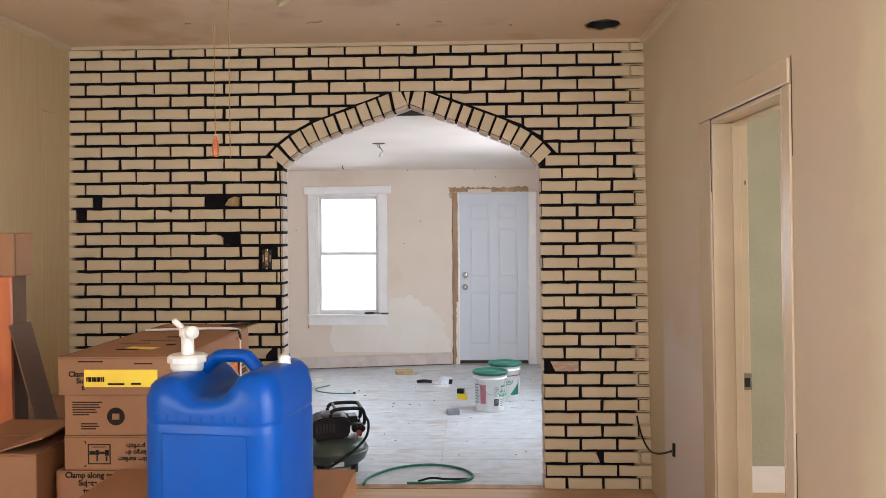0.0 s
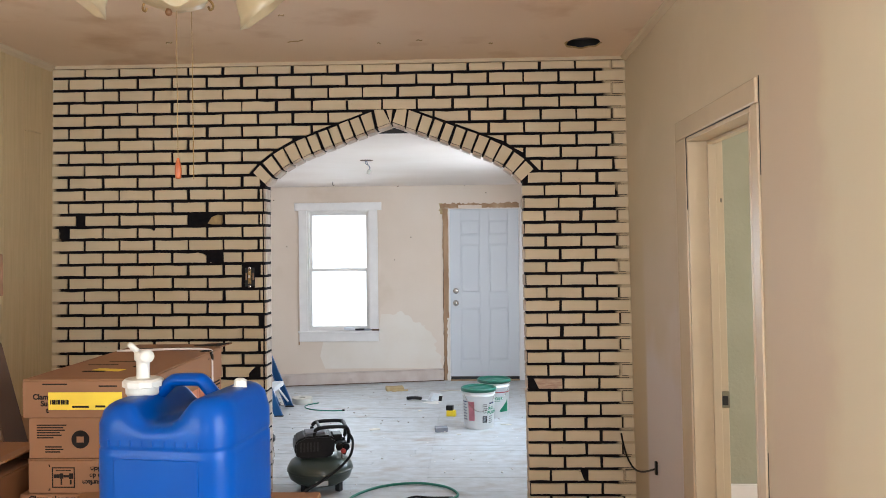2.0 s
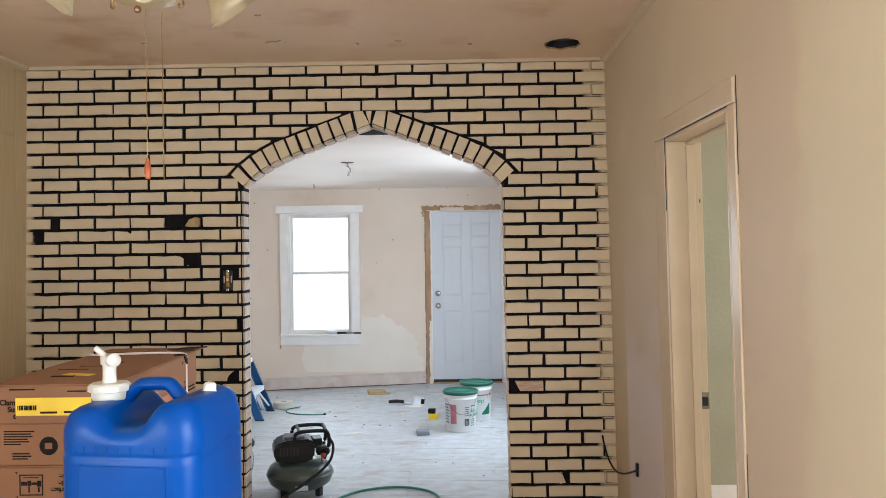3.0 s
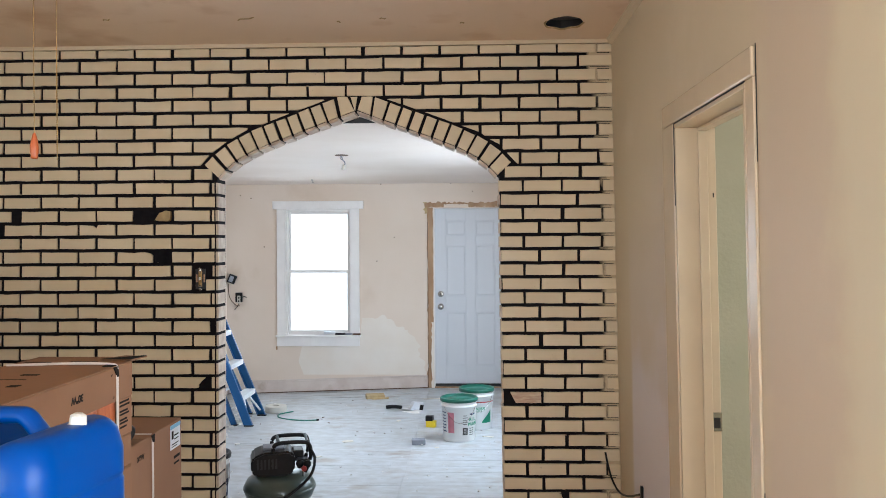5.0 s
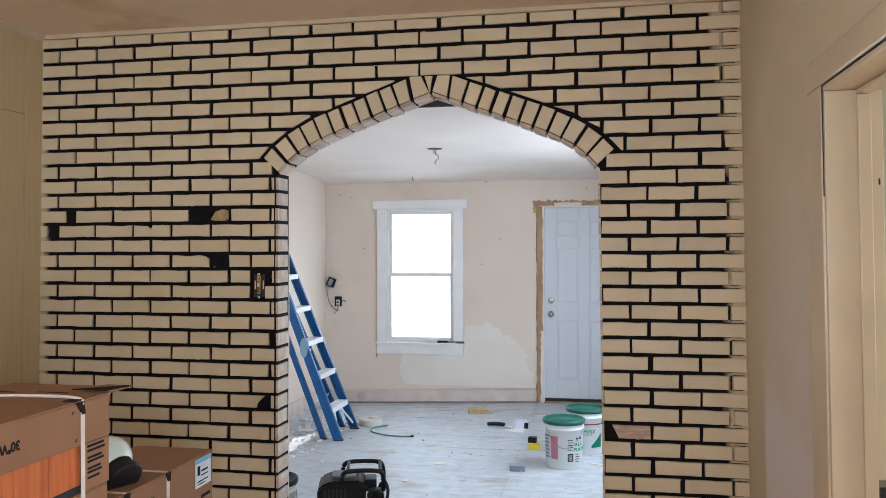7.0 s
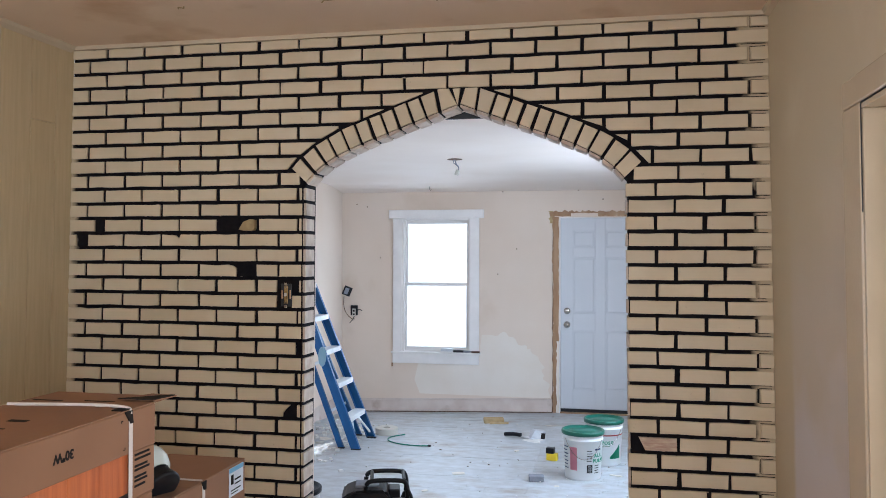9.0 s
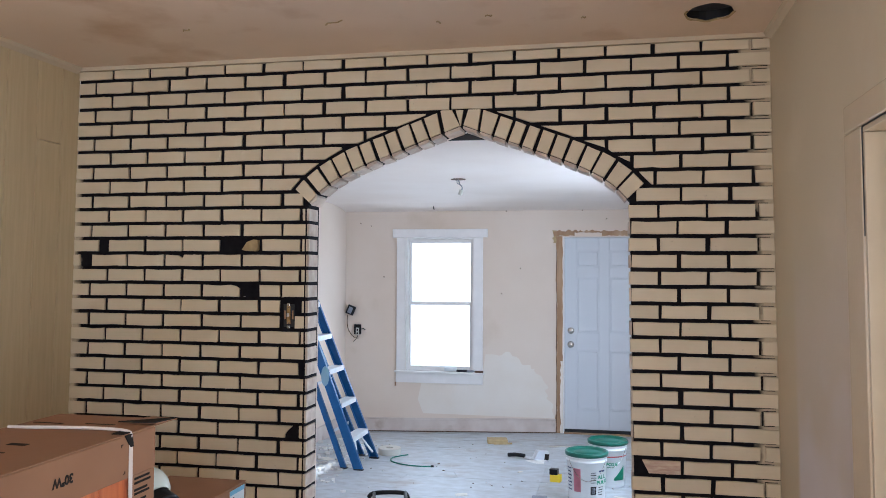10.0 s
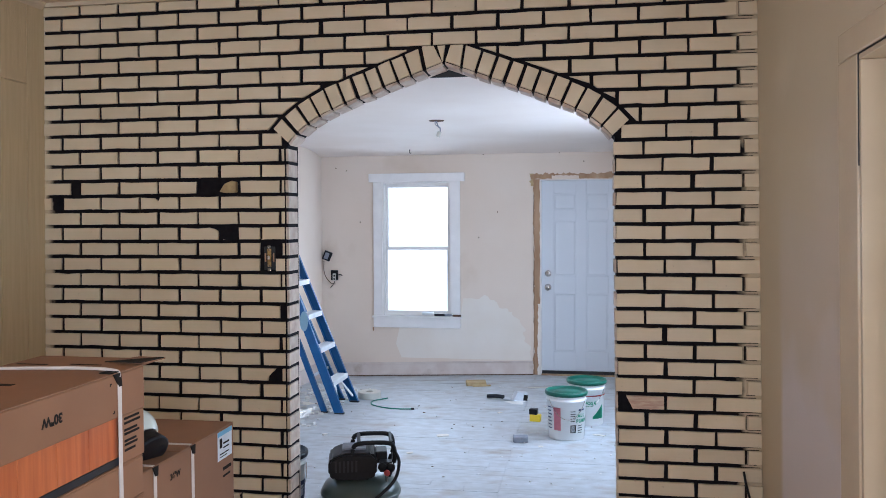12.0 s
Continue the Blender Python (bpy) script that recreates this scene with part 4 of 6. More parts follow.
def make_arch_bricks():
    """Voussoirs round the arch, each a brick on edge, and the whitewashed returns of arch and jambs."""
    rnd = random.Random(11)
    inner = half_arch(0.0)
    # run lengths along the half arch
    cum = [0.0]
    for a, b in zip(inner, inner[1:]):
        cum.append(cum[-1] + math.hypot(b[0] - a[0], b[1] - a[1]))

    def at(s, off):
        s = min(max(s, 0), cum[-1])
        line = half_arch(off)
        for i in range(len(cum) - 1):
            if s <= cum[i + 1]:
                f = (s - cum[i]) / (cum[i + 1] - cum[i])
                return (line[i][0] + f * (line[i + 1][0] - line[i][0]), line[i][1] + f * (line[i + 1][1] - line[i][1]))
    for side in (-1, 1):
        n = 12
        first = 0.012 if side > 0 else 0.028
        step = (cum[-1] - first) / n
        for i in range(n):
            a = first + i * step + 0.0075 + rnd.uniform(-0.003, 0.003)
            b = first + (i + 1) * step - 0.0075 + rnd.uniform(-0.003, 0.003)
            o = RING + rnd.uniform(-0.003, 0.003)
            ao = a + (0.012 if i == 0 and side > 0 else 0.016 if i == 0 else 0.0)
            if i == 0:
                a = 0.004 if side > 0 else 0.012
            pts = [at(a, 0.015), at(b, 0.015), at(b, o), at(ao, o)]
            pts = clip([(ARCH_X + side * x, z) for x, z in pts][::side], (9, 2.476), (-9, 2.476))[::side]
            pts = [p for p in pts]
            bm, cx, cz = brick_mesh(pts, rnd, CORE - FACE + 0.002)
            ob = part("arch_brick", bm, "brick", brick_wall)
            ob.location = (cx, CORE, cz)
            # the return of the same brick under the arch
            q = [at(a, 0.0), at(b, 0.0), at(b, 0.0118), at(a, 0.0118)]
            q = [(ARCH_X + side * x, z) for x, z in q]
            q = [(x, z - d) for (x, z), d in zip(q, (rnd.uniform(0, 0.006), rnd.uniform(0, 0.006), 0, 0))]
            bm = prism(q, FACE + 0.004, FACE + 0.132 + rnd.uniform(-0.012, 0.010))
            part("return_brick", bm, "brick_white", brick_wall)
    kx = [(ARCH_X - 0.036, 2.476), (ARCH_X + 0.004, 2.476), (ARCH_X - 0.008, 2.398), (ARCH_X - 0.012, 2.398)]
    bm, cx, cz = brick_mesh(kx[::-1], rnd)
    part("key_wedge", bm, "brick", brick_wall).location = (cx, CORE, cz)
    # solid black wedge paints the shade of the recess behind the apex
    part("apex_gap", prism([(ARCH_X - 0.10, 2.349), (ARCH_X + 0.10, 2.349), (ARCH_X, 2.384)], FACE + 0.146, BACK - 0.013), "dark", brick_wall, "black wedge painting the shaded hollow behind the apex")
    joint = bmesh.new()
    for side in (-1, 1):
        for row in range(9, 36):
            top = min(course_line(row - 1) - 0.009, 2.003)
            bot = max(course_line(row) + 0.009, 0.003)
            if top - bot < 0.02:
                continue
            zc = (top + bot) / 2
            x0 = flare(ARCH_X + side * 0.792, zc) + rnd.uniform(-0.002, 0.002)
            bm = box((min(x0, x0 + side * 0.0135), FACE - 0.001 if side < 0 else CORE + 0.001, bot), (max(x0, x0 + side * 0.0135), FACE + 0.135 + rnd.uniform(-0.010, 0.004), top), 0.0015)
            part("return_brick", bm, "brick_white", brick_wall)
            if side < 0:
                add_box(joint, (x0 - 0.0215, FACE - 0.0016, bot - 0.009), (x0 - 0.0140 + rnd.uniform(-0.002, 0.002), CORE - 0.0005, top + 0.009))
    part("corner_joint", joint, "mortar", brick_wall)


def outlet_box():
    o = thing("switch_box", "bare dark switch box with exposed brass device in brickwork", "switch")
    part("back_box", box((-1.244, CORE - 0.004, 1.385), (-1.184, CORE - 0.0003, 1.502), 0.002), "dark", o)
    part("device", box((-1.224, CORE - 0.012, 1.400), (-1.204, CORE - 0.0042, 1.492), 0.002), "brass", o)
    part("toggle", box((-1.219, CORE - 0.022, 1.438), (-1.209, CORE - 0.0122, 1.456), 0.001), "white_plastic", o)
    for z in (1.378, 1.4935):
        part("ear", box((-1.222, CORE - 0.014, z), (-1.206, CORE - 0.0045, z + 0.014), 0.002), "chrome", o, "bent metal ear")
    for x, w in ((-1.240, 0.009), (-1.196, 0.008)):
        part("terminal", box((x, CORE - 0.010, 1.425), (x + w, CORE - 0.0042, 1.470), 0.002), "copper", o)
    for z in (1.405, 1.485):
        part("screw", lathe([(0, -0.0005), (0.005, -0.0005), (0.006, 0.002)], 10, pose(-1.214, CORE - 0.0125, z, -90)), "chrome", o)


# whitened floorboards of the far room, running across it
def floorboards():
    rnd = random.Random(2)
    bm = bmesh.new()
    y = CORE + 0.062
    while y < YF + 0.02:
        w = 0.083
        x = -2.49
        while x < 1.15:
            L = rnd.uniform(1.2, 3.2)
            x2 = min(x + L, 1.15) if x >= -0.15 else min(x + L, -0.15)
            if 1.15 - x2 < 0.4:
                x2 = 1.15
            zt = rnd.uniform(-0.0015, 0.0)
            add_box(bm, (x + 0.001, y + 0.0004, -0.02), (x2 - 0.0006, y + w - 0.0004, zt))
            x = x2
        y += w
    ob = structure("floor", settle(bm), "planks", "whitened worn narrow floorboards dusted with plaster", "floor")
    ob["kind"] = "structure"
    structure("threshold_strip", box((-1.10, CORE - 0.02, 0.0), (0.50, CORE + 0.061, 0.004), 0.001), "rawwood", "bare dark strip of floor under the arch", "floor")


floorboards()
outlet_box()

# ---- near room: cartons, jug, ceiling light ----


def carton(name_label, lo, hi, m=None, group="stacked cartons", name="carton"):
    """A closed cardboard box: body and two top flaps with the slit between them; local to its base."""
    c = thing(name, name_label, "carton", m, group)
    part("body", box(lo, (hi[0], hi[1], hi[2] - 0.004), 0.004), "carton", c)
    ym = (lo[1] + hi[1]) / 2
    part("flap", box((lo[0] + 0.001, lo[1] + 0.001, hi[2] - 0.0038), (hi[0] - 0.001, ym - 0.0015, hi[2]), 0.001), "carton", c)
    part("flap", box((lo[0] + 0.001, ym + 0.0015, hi[2] - 0.0038), (hi[0] - 0.001, hi[1] - 0.001, hi[2]), 0.001), "carton", c)
    return c


def bars(name, rows, m, parent, material="ink", t=0.0006):
    """Unreadable print: bars (x, y, w, h) in the local plane of m."""
    for x, y, w, h in rows:
        part(name, box((x, y, -t), (x + w, y + h, t), 0, m), material, parent)


FRONT = Matrix(((1, 0, 0, 0), (0, 0, -1, 0), (0, 1, 0, 0), (0, 0, 0, 1)))      # plane facing -y
RIGHT = Matrix(((0, 0, 1, 0), (1, 0, 0, 0), (0, 1, 0, 0), (0, 0, 0, 1)))       # plane facing +x


def plane(base, x, y, z, turn=0):
    return Matrix.Translation((x, y, z)) @ base @ pose(0, 0, 0, 0, 0, turn)


def text_rows(x, y, widths, h, gap):
    return [(x, y - i * (h + gap), w, h) for i, w in enumerate(widths)]


def strapped_cabinet():
    """The upper carton: a cardboard cap and tray round an oak cabinet, bound with straps."""
    x0, x1, y0, y1 = -1.150, -0.80, 2.27, 3.02
    zt, zc, zb, z0 = 1.25, 1.135, 1.03, 1.012
    c = thing("cabinet_carton", "strapped cardboard carton with orange oak cabinet showing through", "carton", group="stacked cartons")
    cap = part("cap", box((x0 - 0.012, y0 - 0.012, zc), (x1 + 0.004, y1, zt - 0.004), 0.004), "carton", c)
    part("top_flap", box((x0 - 0.011, y0 - 0.010, zt - 0.0038), (x1 + 0.003, y1 + 0.09, zt), 0.0012), "carton", c)
    # lifted corner of the rear flap
    part("loose_flap", prism([(x1 - 0.10, 3.02), (x1 + 0.003, 3.02), (x1 + 0.022, 3.10), (x1 - 0.06, 3.11)], zt + 0.001, zt + 0.005, "z"), "carton", c)
    part("flap_core", prism([(x1 - 0.10, 3.004), (x1 + 0.0045, 3.004), (x1 + 0.024, 3.09), (x1 + 0.012, 3.09)], zt + 0.0055, zt + 0.008, "z"), "ink", c, "black plastic edge guard")
    part("inner_box", box((x0, y0, z0), (x1 - 0.014, y1 - 0.003, zc - 0.0005), 0.003), "carton", c)
    # oak boards seen through the open side
    ys = [y0 + 0.004, 2.40, 2.53, 2.66, 2.78, 2.905]
    for a, b in zip(ys, ys[1:]):
        part("oak_board", box((x1 - 0.0135, a + 0.0008, zb + 0.002), (x1 - 0.004, b - 0.0008, zc - 0.001), 0.001), "oak", c)
    part("side_panel", box((x1 - 0.0135, 2.907, z0), (x1 + 0.001, y1, zc - 0.001), 0.002), "carton", c)
    bars("fine_print", [(2.925, z, w, 0.006) for z, w in ((1.122, 0.07), (1.110, 0.075), (1.092, 0.06), (1.082, 0.07), (1.064, 0.055), (1.054, 0.06), (1.040, 0.05))], plane(RIGHT, x1 + 0.0016, 0, 0), c)
    part("shadow_gap", box((x1 - 0.0135, y0, z0 + 0.001), (x1 - 0.002, 2.906, zb + 0.0015)), "dark", c)
    # straps
    for y in (2.90,):
        bm = bmesh.new()
        add_box(bm, (x1 + 0.0045, y - 0.008, 0.80), (x1 + 0.0065, y + 0.008, zt - 0.01), 0.0005)
        add_tube(bm, spline([(x1 + 0.0055, y, zt - 0.012), (x1 - 0.01, y + 0.003, zt + 0.004), (x1 - 0.12, y + 0.004, zt + 0.007), (x0, y - 0.012, zt + 0.003)], 6), 0.0045, 6)
        part("strap", bm, "strap", c, "pale plastic strap")
    part("corner_pad", prism([(2.872, zt - 0.002), (2.905, zt - 0.002), (2.91, zt - 0.036), (2.897, zt - 0.036)], x1 + 0.0042, x1 + 0.0075, "x"), "ink", c, "black corner protector")
    part("corner_pad", box((x1 - 0.03, 2.868, zt + 0.0005), (x1 + 0.004, 2.905, zt + 0.003)), "ink", c)
    words("30\"W", 0.030, plane(RIGHT, x1 + 0.0046, 2.635, 1.192, 180), "ink", c)
    bars("corner_mark", [(2.87, 1.15, 0.007, 0.002), (2.875, 1.15, 0.002, 0.007), (2.86, 1.225, 0.007, 0.002), (2.86, 1.22, 0.002, 0.007)], plane(RIGHT, x1 + 0.0046, 0, 0), c)
    # print and labels on the end
    yf = y0 - 0.0125
    words("Clam", 0.022, plane(FRONT, -1.106, yf - 0.0002, 1.198), "ink", c)
    words("Su", 0.022, plane(FRONT, -1.095, yf - 0.0002, 1.178), "ink", c)
    words("t", 0.022, plane(FRONT, -1.086, yf - 0.0002, 1.158), "ink", c)
    bars("edge_tape", [(-1.10, 1.234, 0.075, 0.004), (-0.93, 1.228, 0.055, 0.004)], plane(FRONT, 0, yf, 0), c)
    lab = part("yellow_label", box((-1.082, yf - 0.0006, 1.160), (-0.86, yf + 0.0005, 1.212)), "yellow", c, "yellow address label")
    bars("bar_code", [(-1.076 + 0.0046 * i, 1.176, 0.0022 + 0.0012 * (i % 3), 0.014) for i in range(12)], plane(FRONT, 0, yf - 0.001, 0), lab)
    bars("label_text", [(-1.01, 1.166, 0.05, 0.006), (-0.94, 1.167, 0.03, 0.006)], plane(FRONT, 0, yf - 0.001, 0), lab)
    part("yellow_tape", box((-1.03, 2.42, zt + 0.0004), (-0.93, 2.46, zt + 0.0012), 0, Matrix.Translation((-0.98, 2.44, 0)) @ pose(0, 0, 0, 0, 0, -14) @ Matrix.Translation((0.98, -2.44, 0))), "yellow", c)
    part("seal", lathe([(0.0, 0.0006), (0.027, 0.0006), (0.027, -0.0006)], 28, plane(FRONT, -0.993, y0 - 0.0005, 1.069)), "ink", c, "round black printed seal")
    part("seal_mark", box((-1.004, y0 - 0.002, 1.060), (-0.982, y0 - 0.0012, 1.078), 0.0003), "carton", c)
    bars("stencil_text", text_rows(-1.125, 1.110, (0.09, 0.08, 0.085, 0.07, 0.075, 0.05), 0.0035, 0.004) + text_rows(-1.10, 1.045, (0.05, 0.055, 0.045), 0.0035, 0.004), plane(FRONT, 0, y0 - 0.0006, 0), c)
    bars("top_print", [(-1.10, 2.55, 0.10, 0.006), (-1.06, 2.62, 0.12, 0.005), (-1.05, 2.40, 0.07, 0.02), (-1.0, 2.70, 0.05, 0.02), (-1.14, 2.97, 0.09, 0.008), (-0.99, 2.985, 0.09, 0.006), (-0.93, 2.5, 0.03, 0.03)], Matrix.Translation((0, 0, zt + 0.0004)), c)


def lower_cartons():
    x0, x1, y0, y1 = -1.163, -0.797, 2.265, 3.01
    c = carton("brown cardboard carton with black print under the strapped carton", (x0 + 0.012, y0, 0.908), (x1, y1, 1.0115))
    yf = y0 - 0.0006
    pict = [(-1.078, 0.926, 0.069, 0.003), (-1.078, 0.984, 0.069, 0.003), (-1.078, 0.926, 0.003, 0.061), (-1.012, 0.926, 0.003, 0.061),
            (-1.073, 0.955, 0.018, 0.011), (-1.054, 0.953, 0.010, 0.016), (-1.043, 0.957, 0.016, 0.007), (-1.026, 0.952, 0.012, 0.017), (-1.052, 0.935, 0.004, 0.017), (-1.024, 0.936, 0.005, 0.014), (-1.066, 0.977, 0.045, 0.002)]
    bars("pictogram", pict, plane(FRONT, 0, yf, 0), c)
    for w, x, z in (("perficie", -0.932, 0.982), ("largo de", -0.932, 0.962), ("tire surface", -0.942, 0.942)):
        words(w, 0.0195, plane(FRONT, x, yf, z, 180), "ink", c)
    bars("corner_mark", [(-1.090, 0.993, 0.006, 0.002), (-1.086, 0.988, 0.002, 0.006), (-1.090, 0.918, 0.006, 0.002), (-1.086, 0.918, 0.002, 0.006)], plane(FRONT, 0, yf, 0), c)
    low = carton("brown cardboard carton with bold black print in the stack", (x0 - 0.012, y0 - 0.006, 0.70), (x1 + 0.002, y1, 0.9075))
    for i, w in enumerate(("Clamp along entire surface", "Sujete a lo largo de", "toda la superficie")):
        words(w, 0.0235, plane(FRONT, -1.018 + 0.004 * i, y0 - 0.0066, 0.894 - 0.0235 * i), "ink", low)
    part("strap", box((x1 + 0.0005, 2.892, 0.70), (x1 + 0.0025, 2.908, 1.01)), "strap", c)
    carton("brown cardboard carton in the stack", (x0, y0 + 0.01, 0.352), (x1, y1, 0.699))
    carton("brown cardboard carton on the floor under the stack", (x0 - 0.01, y0, 0.0), (x1 + 0.01, y1, 0.351))
    # the carton below the jug and those under it
    carton("brown cardboard carton under the blue jug", (-0.955, 1.46, 0.50), (-0.262, 2.21, 0.93))
    carton("brown cardboard carton on the floor under others", (-0.96, 1.44, 0.0), (-0.25, 2.22, 0.499))
    # small opened carton beside the stack
    g = carton("small opened cardboard carton with one flap up", (-1.52, 2.18, 0.62), (-1.19, 2.62, 0.978))
    part("open_flap", prism([(-1.31, 0.979), (-1.182, 1.018), (-1.184, 1.023), (-1.31, 0.984)], 2.20, 2.55), "carton", g)
    b = carton("brown cardboard carton with a white and blue label", (-1.95, 3.0, 0.0), (-1.47, 3.45, 0.893))
    lab = part("label", box((-1.625, 2.9965, 0.812), (-1.555, 2.9995, 0.880)), "label", b, "white label with blue band")
    part("blue_band", box((-1.625, 2.9950, 0.866), (-1.555, 2.9962, 0.880)), "skyblue", lab)
    bars("label_text", [(-1.600, 0.835, 0.012, 0.018), (-1.580, 0.840, 0.015, 0.004)], plane(FRONT, 0, 2.9945, 0), lab)
    carton("brown cardboard carton under the opened one", (-1.53, 2.17, 0.0), (-1.205, 2.63, 0.619))


def rear_cartons():
    x0, x1, y0, y1, zt = -1.29, -0.968, 3.12, 3.955, 0.862
    c = carton("strapped brown carton printed with its width", (x0, y0, 0.45), (x1, y1, zt), group="stacked cartons")
    xs = x1 + 0.0006
    words("36\"W", 0.028, plane(RIGHT, xs, 3.50, 0.795, 0), "ink", c)
    for y in (3.37, 3.62):
        part("strap", box((x1 + 0.0005, y - 0.009, 0.45), (x1 + 0.003, y + 0.009, zt - 0.006), 0.0006), "strap", c, "pale plastic strap")
        part("strap", box((x0, y - 0.008, zt + 0.0005), (x1 - 0.004, y + 0.008, zt + 0.0025), 0.0006), "strap", c)
        part("corner_pad", prism([(y - 0.02, zt), (y + 0.014, zt), (y + 0.012, zt - 0.032), (y - 0.004, zt - 0.03)], x1 + 0.0032, x1 + 0.006, "x"), "ink", c, "black corner protector")
    lab = part("label", box((x1 + 0.0008, 3.815, 0.745), (x1 + 0.002, 3.935, 0.852)), "label", c, "white label with blue band")
    part("blue_band", box((x1 + 0.0021, 3.815, 0.835), (x1 + 0.003, 3.935, 0.852)), "skyblue", lab)
    bars("label_text", [(3.83, 0.79, 0.02, 0.035), (3.86, 0.80, 0.05, 0.006), (3.86, 0.785, 0.05, 0.004), (3.83, 0.765, 0.08, 0.004), (3.83, 0.755, 0.06, 0.003)], plane(RIGHT, x1 + 0.0025, 0, 0), lab)
    bars("side_print", [(3.86, 0.70, 0.07, 0.012), (3.86, 0.675, 0.06, 0.008)], plane(RIGHT, xs, 0, 0), c)
    low = carton("brown carton with oak showing at its side on the floor", (x0 - 0.01, y0, 0.0), (x1 + 0.012, y1, 0.4495))
    part("oak_board", box((x1 + 0.0122, 3.2, 0.20), (x1 + 0.016, 3.9, 0.40), 0.001), "oak", low)


def globe_light():
    """A dome light fixture lying tilted on the rear carton."""
    m = pose(-1.068, 3.46, 0.921, 0, -58, -24) @ Matrix.Scale(0.70, 4)
    g = thing("dome_light", "white glass dome light with black base lying on a carton", "light fixture", m)
    part("base", lathe([(0.0, -0.10), (0.082, -0.10), (0.090, -0.094), (0.090, -0.080), (0.084, -0.076), (0.085, -0.062), (0.079, -0.058), (0.080, -0.044), (0.074, -0.040), (0.076, -0.022), (0.0, -0.018)], 36), "black", g, "black stepped base", True)
    part("globe", lathe([(0.078, -0.0195), (0.094, 0.0), (0.106, 0.04), (0.104, 0.08), (0.086, 0.118), (0.055, 0.142), (0.02, 0.152), (0.0, 0.153)], 36), "frost_white", g, "milky glass dome", True)


def tall_carton():
    """An upright oak panel with a cardboard end cap, and a sheet leaning by it."""
    c = thing("upright_cabinet", "upright orange oak cabinet side with a cardboard end cap", "cabinet", group="")
    part("oak_side", box((-2.12, 2.660, 0.0), (-1.534, 2.676, 1.468), 0.003), "oak", c)
    part("carton_edge", box((-2.10, 2.6765, 0.0), (-1.536, 2.768, 1.467), 0.003), "carton_in", c, "dark cardboard edge")
    part("end_cap", box((-2.13, 2.650, 1.4685), (-1.515, 2.778, 1.622), 0.006), "carton", c)
    part("cap_seam", box((-1.5150, 2.660, 1.470), (-1.5138, 2.664, 1.618)), "carton_in", c)
    s = thing("cardboard_sheet", "dark brown cardboard sheet leaning against the upright cabinet", "cardboard sheet")
    part("sheet", prism([(-1.192, 0.0), (-1.186, 0.0), (-1.526, 1.30), (-1.532, 1.30)], 2.64, 2.775), "carton_in", s)


def rounded_rect(w, d, r, n=6):
    pts = []
    for cx, cy, a0 in ((w / 2 - r, d / 2 - r, 0), (-w / 2 + r, d / 2 - r, 90), (-w / 2 + r, -d / 2 + r, 180), (w / 2 - r, -d / 2 + r, 270)):
        for i in range(n + 1):
            a = radians(a0 + 90 * i / n)
            pts.append((cx + r * math.cos(a), cy + r * math.sin(a)))
    return pts


def loft(sections):
    """Skin a run of closed outlines that all have the same count of points."""
    bm = bmesh.new()
    rings = [[bm.verts.new(p) for p in s] for s in sections]
    n = len(rings[0])
    for u, v in zip(rings, rings[1:]):
        for i in range(n):
            j = (i + 1) % n
            bm.faces.new((u[i], u[j], v[j], v[i]))
    bm.faces.new(rings[0][::-1])
    bm.faces.new(rings[-1])
    return bm


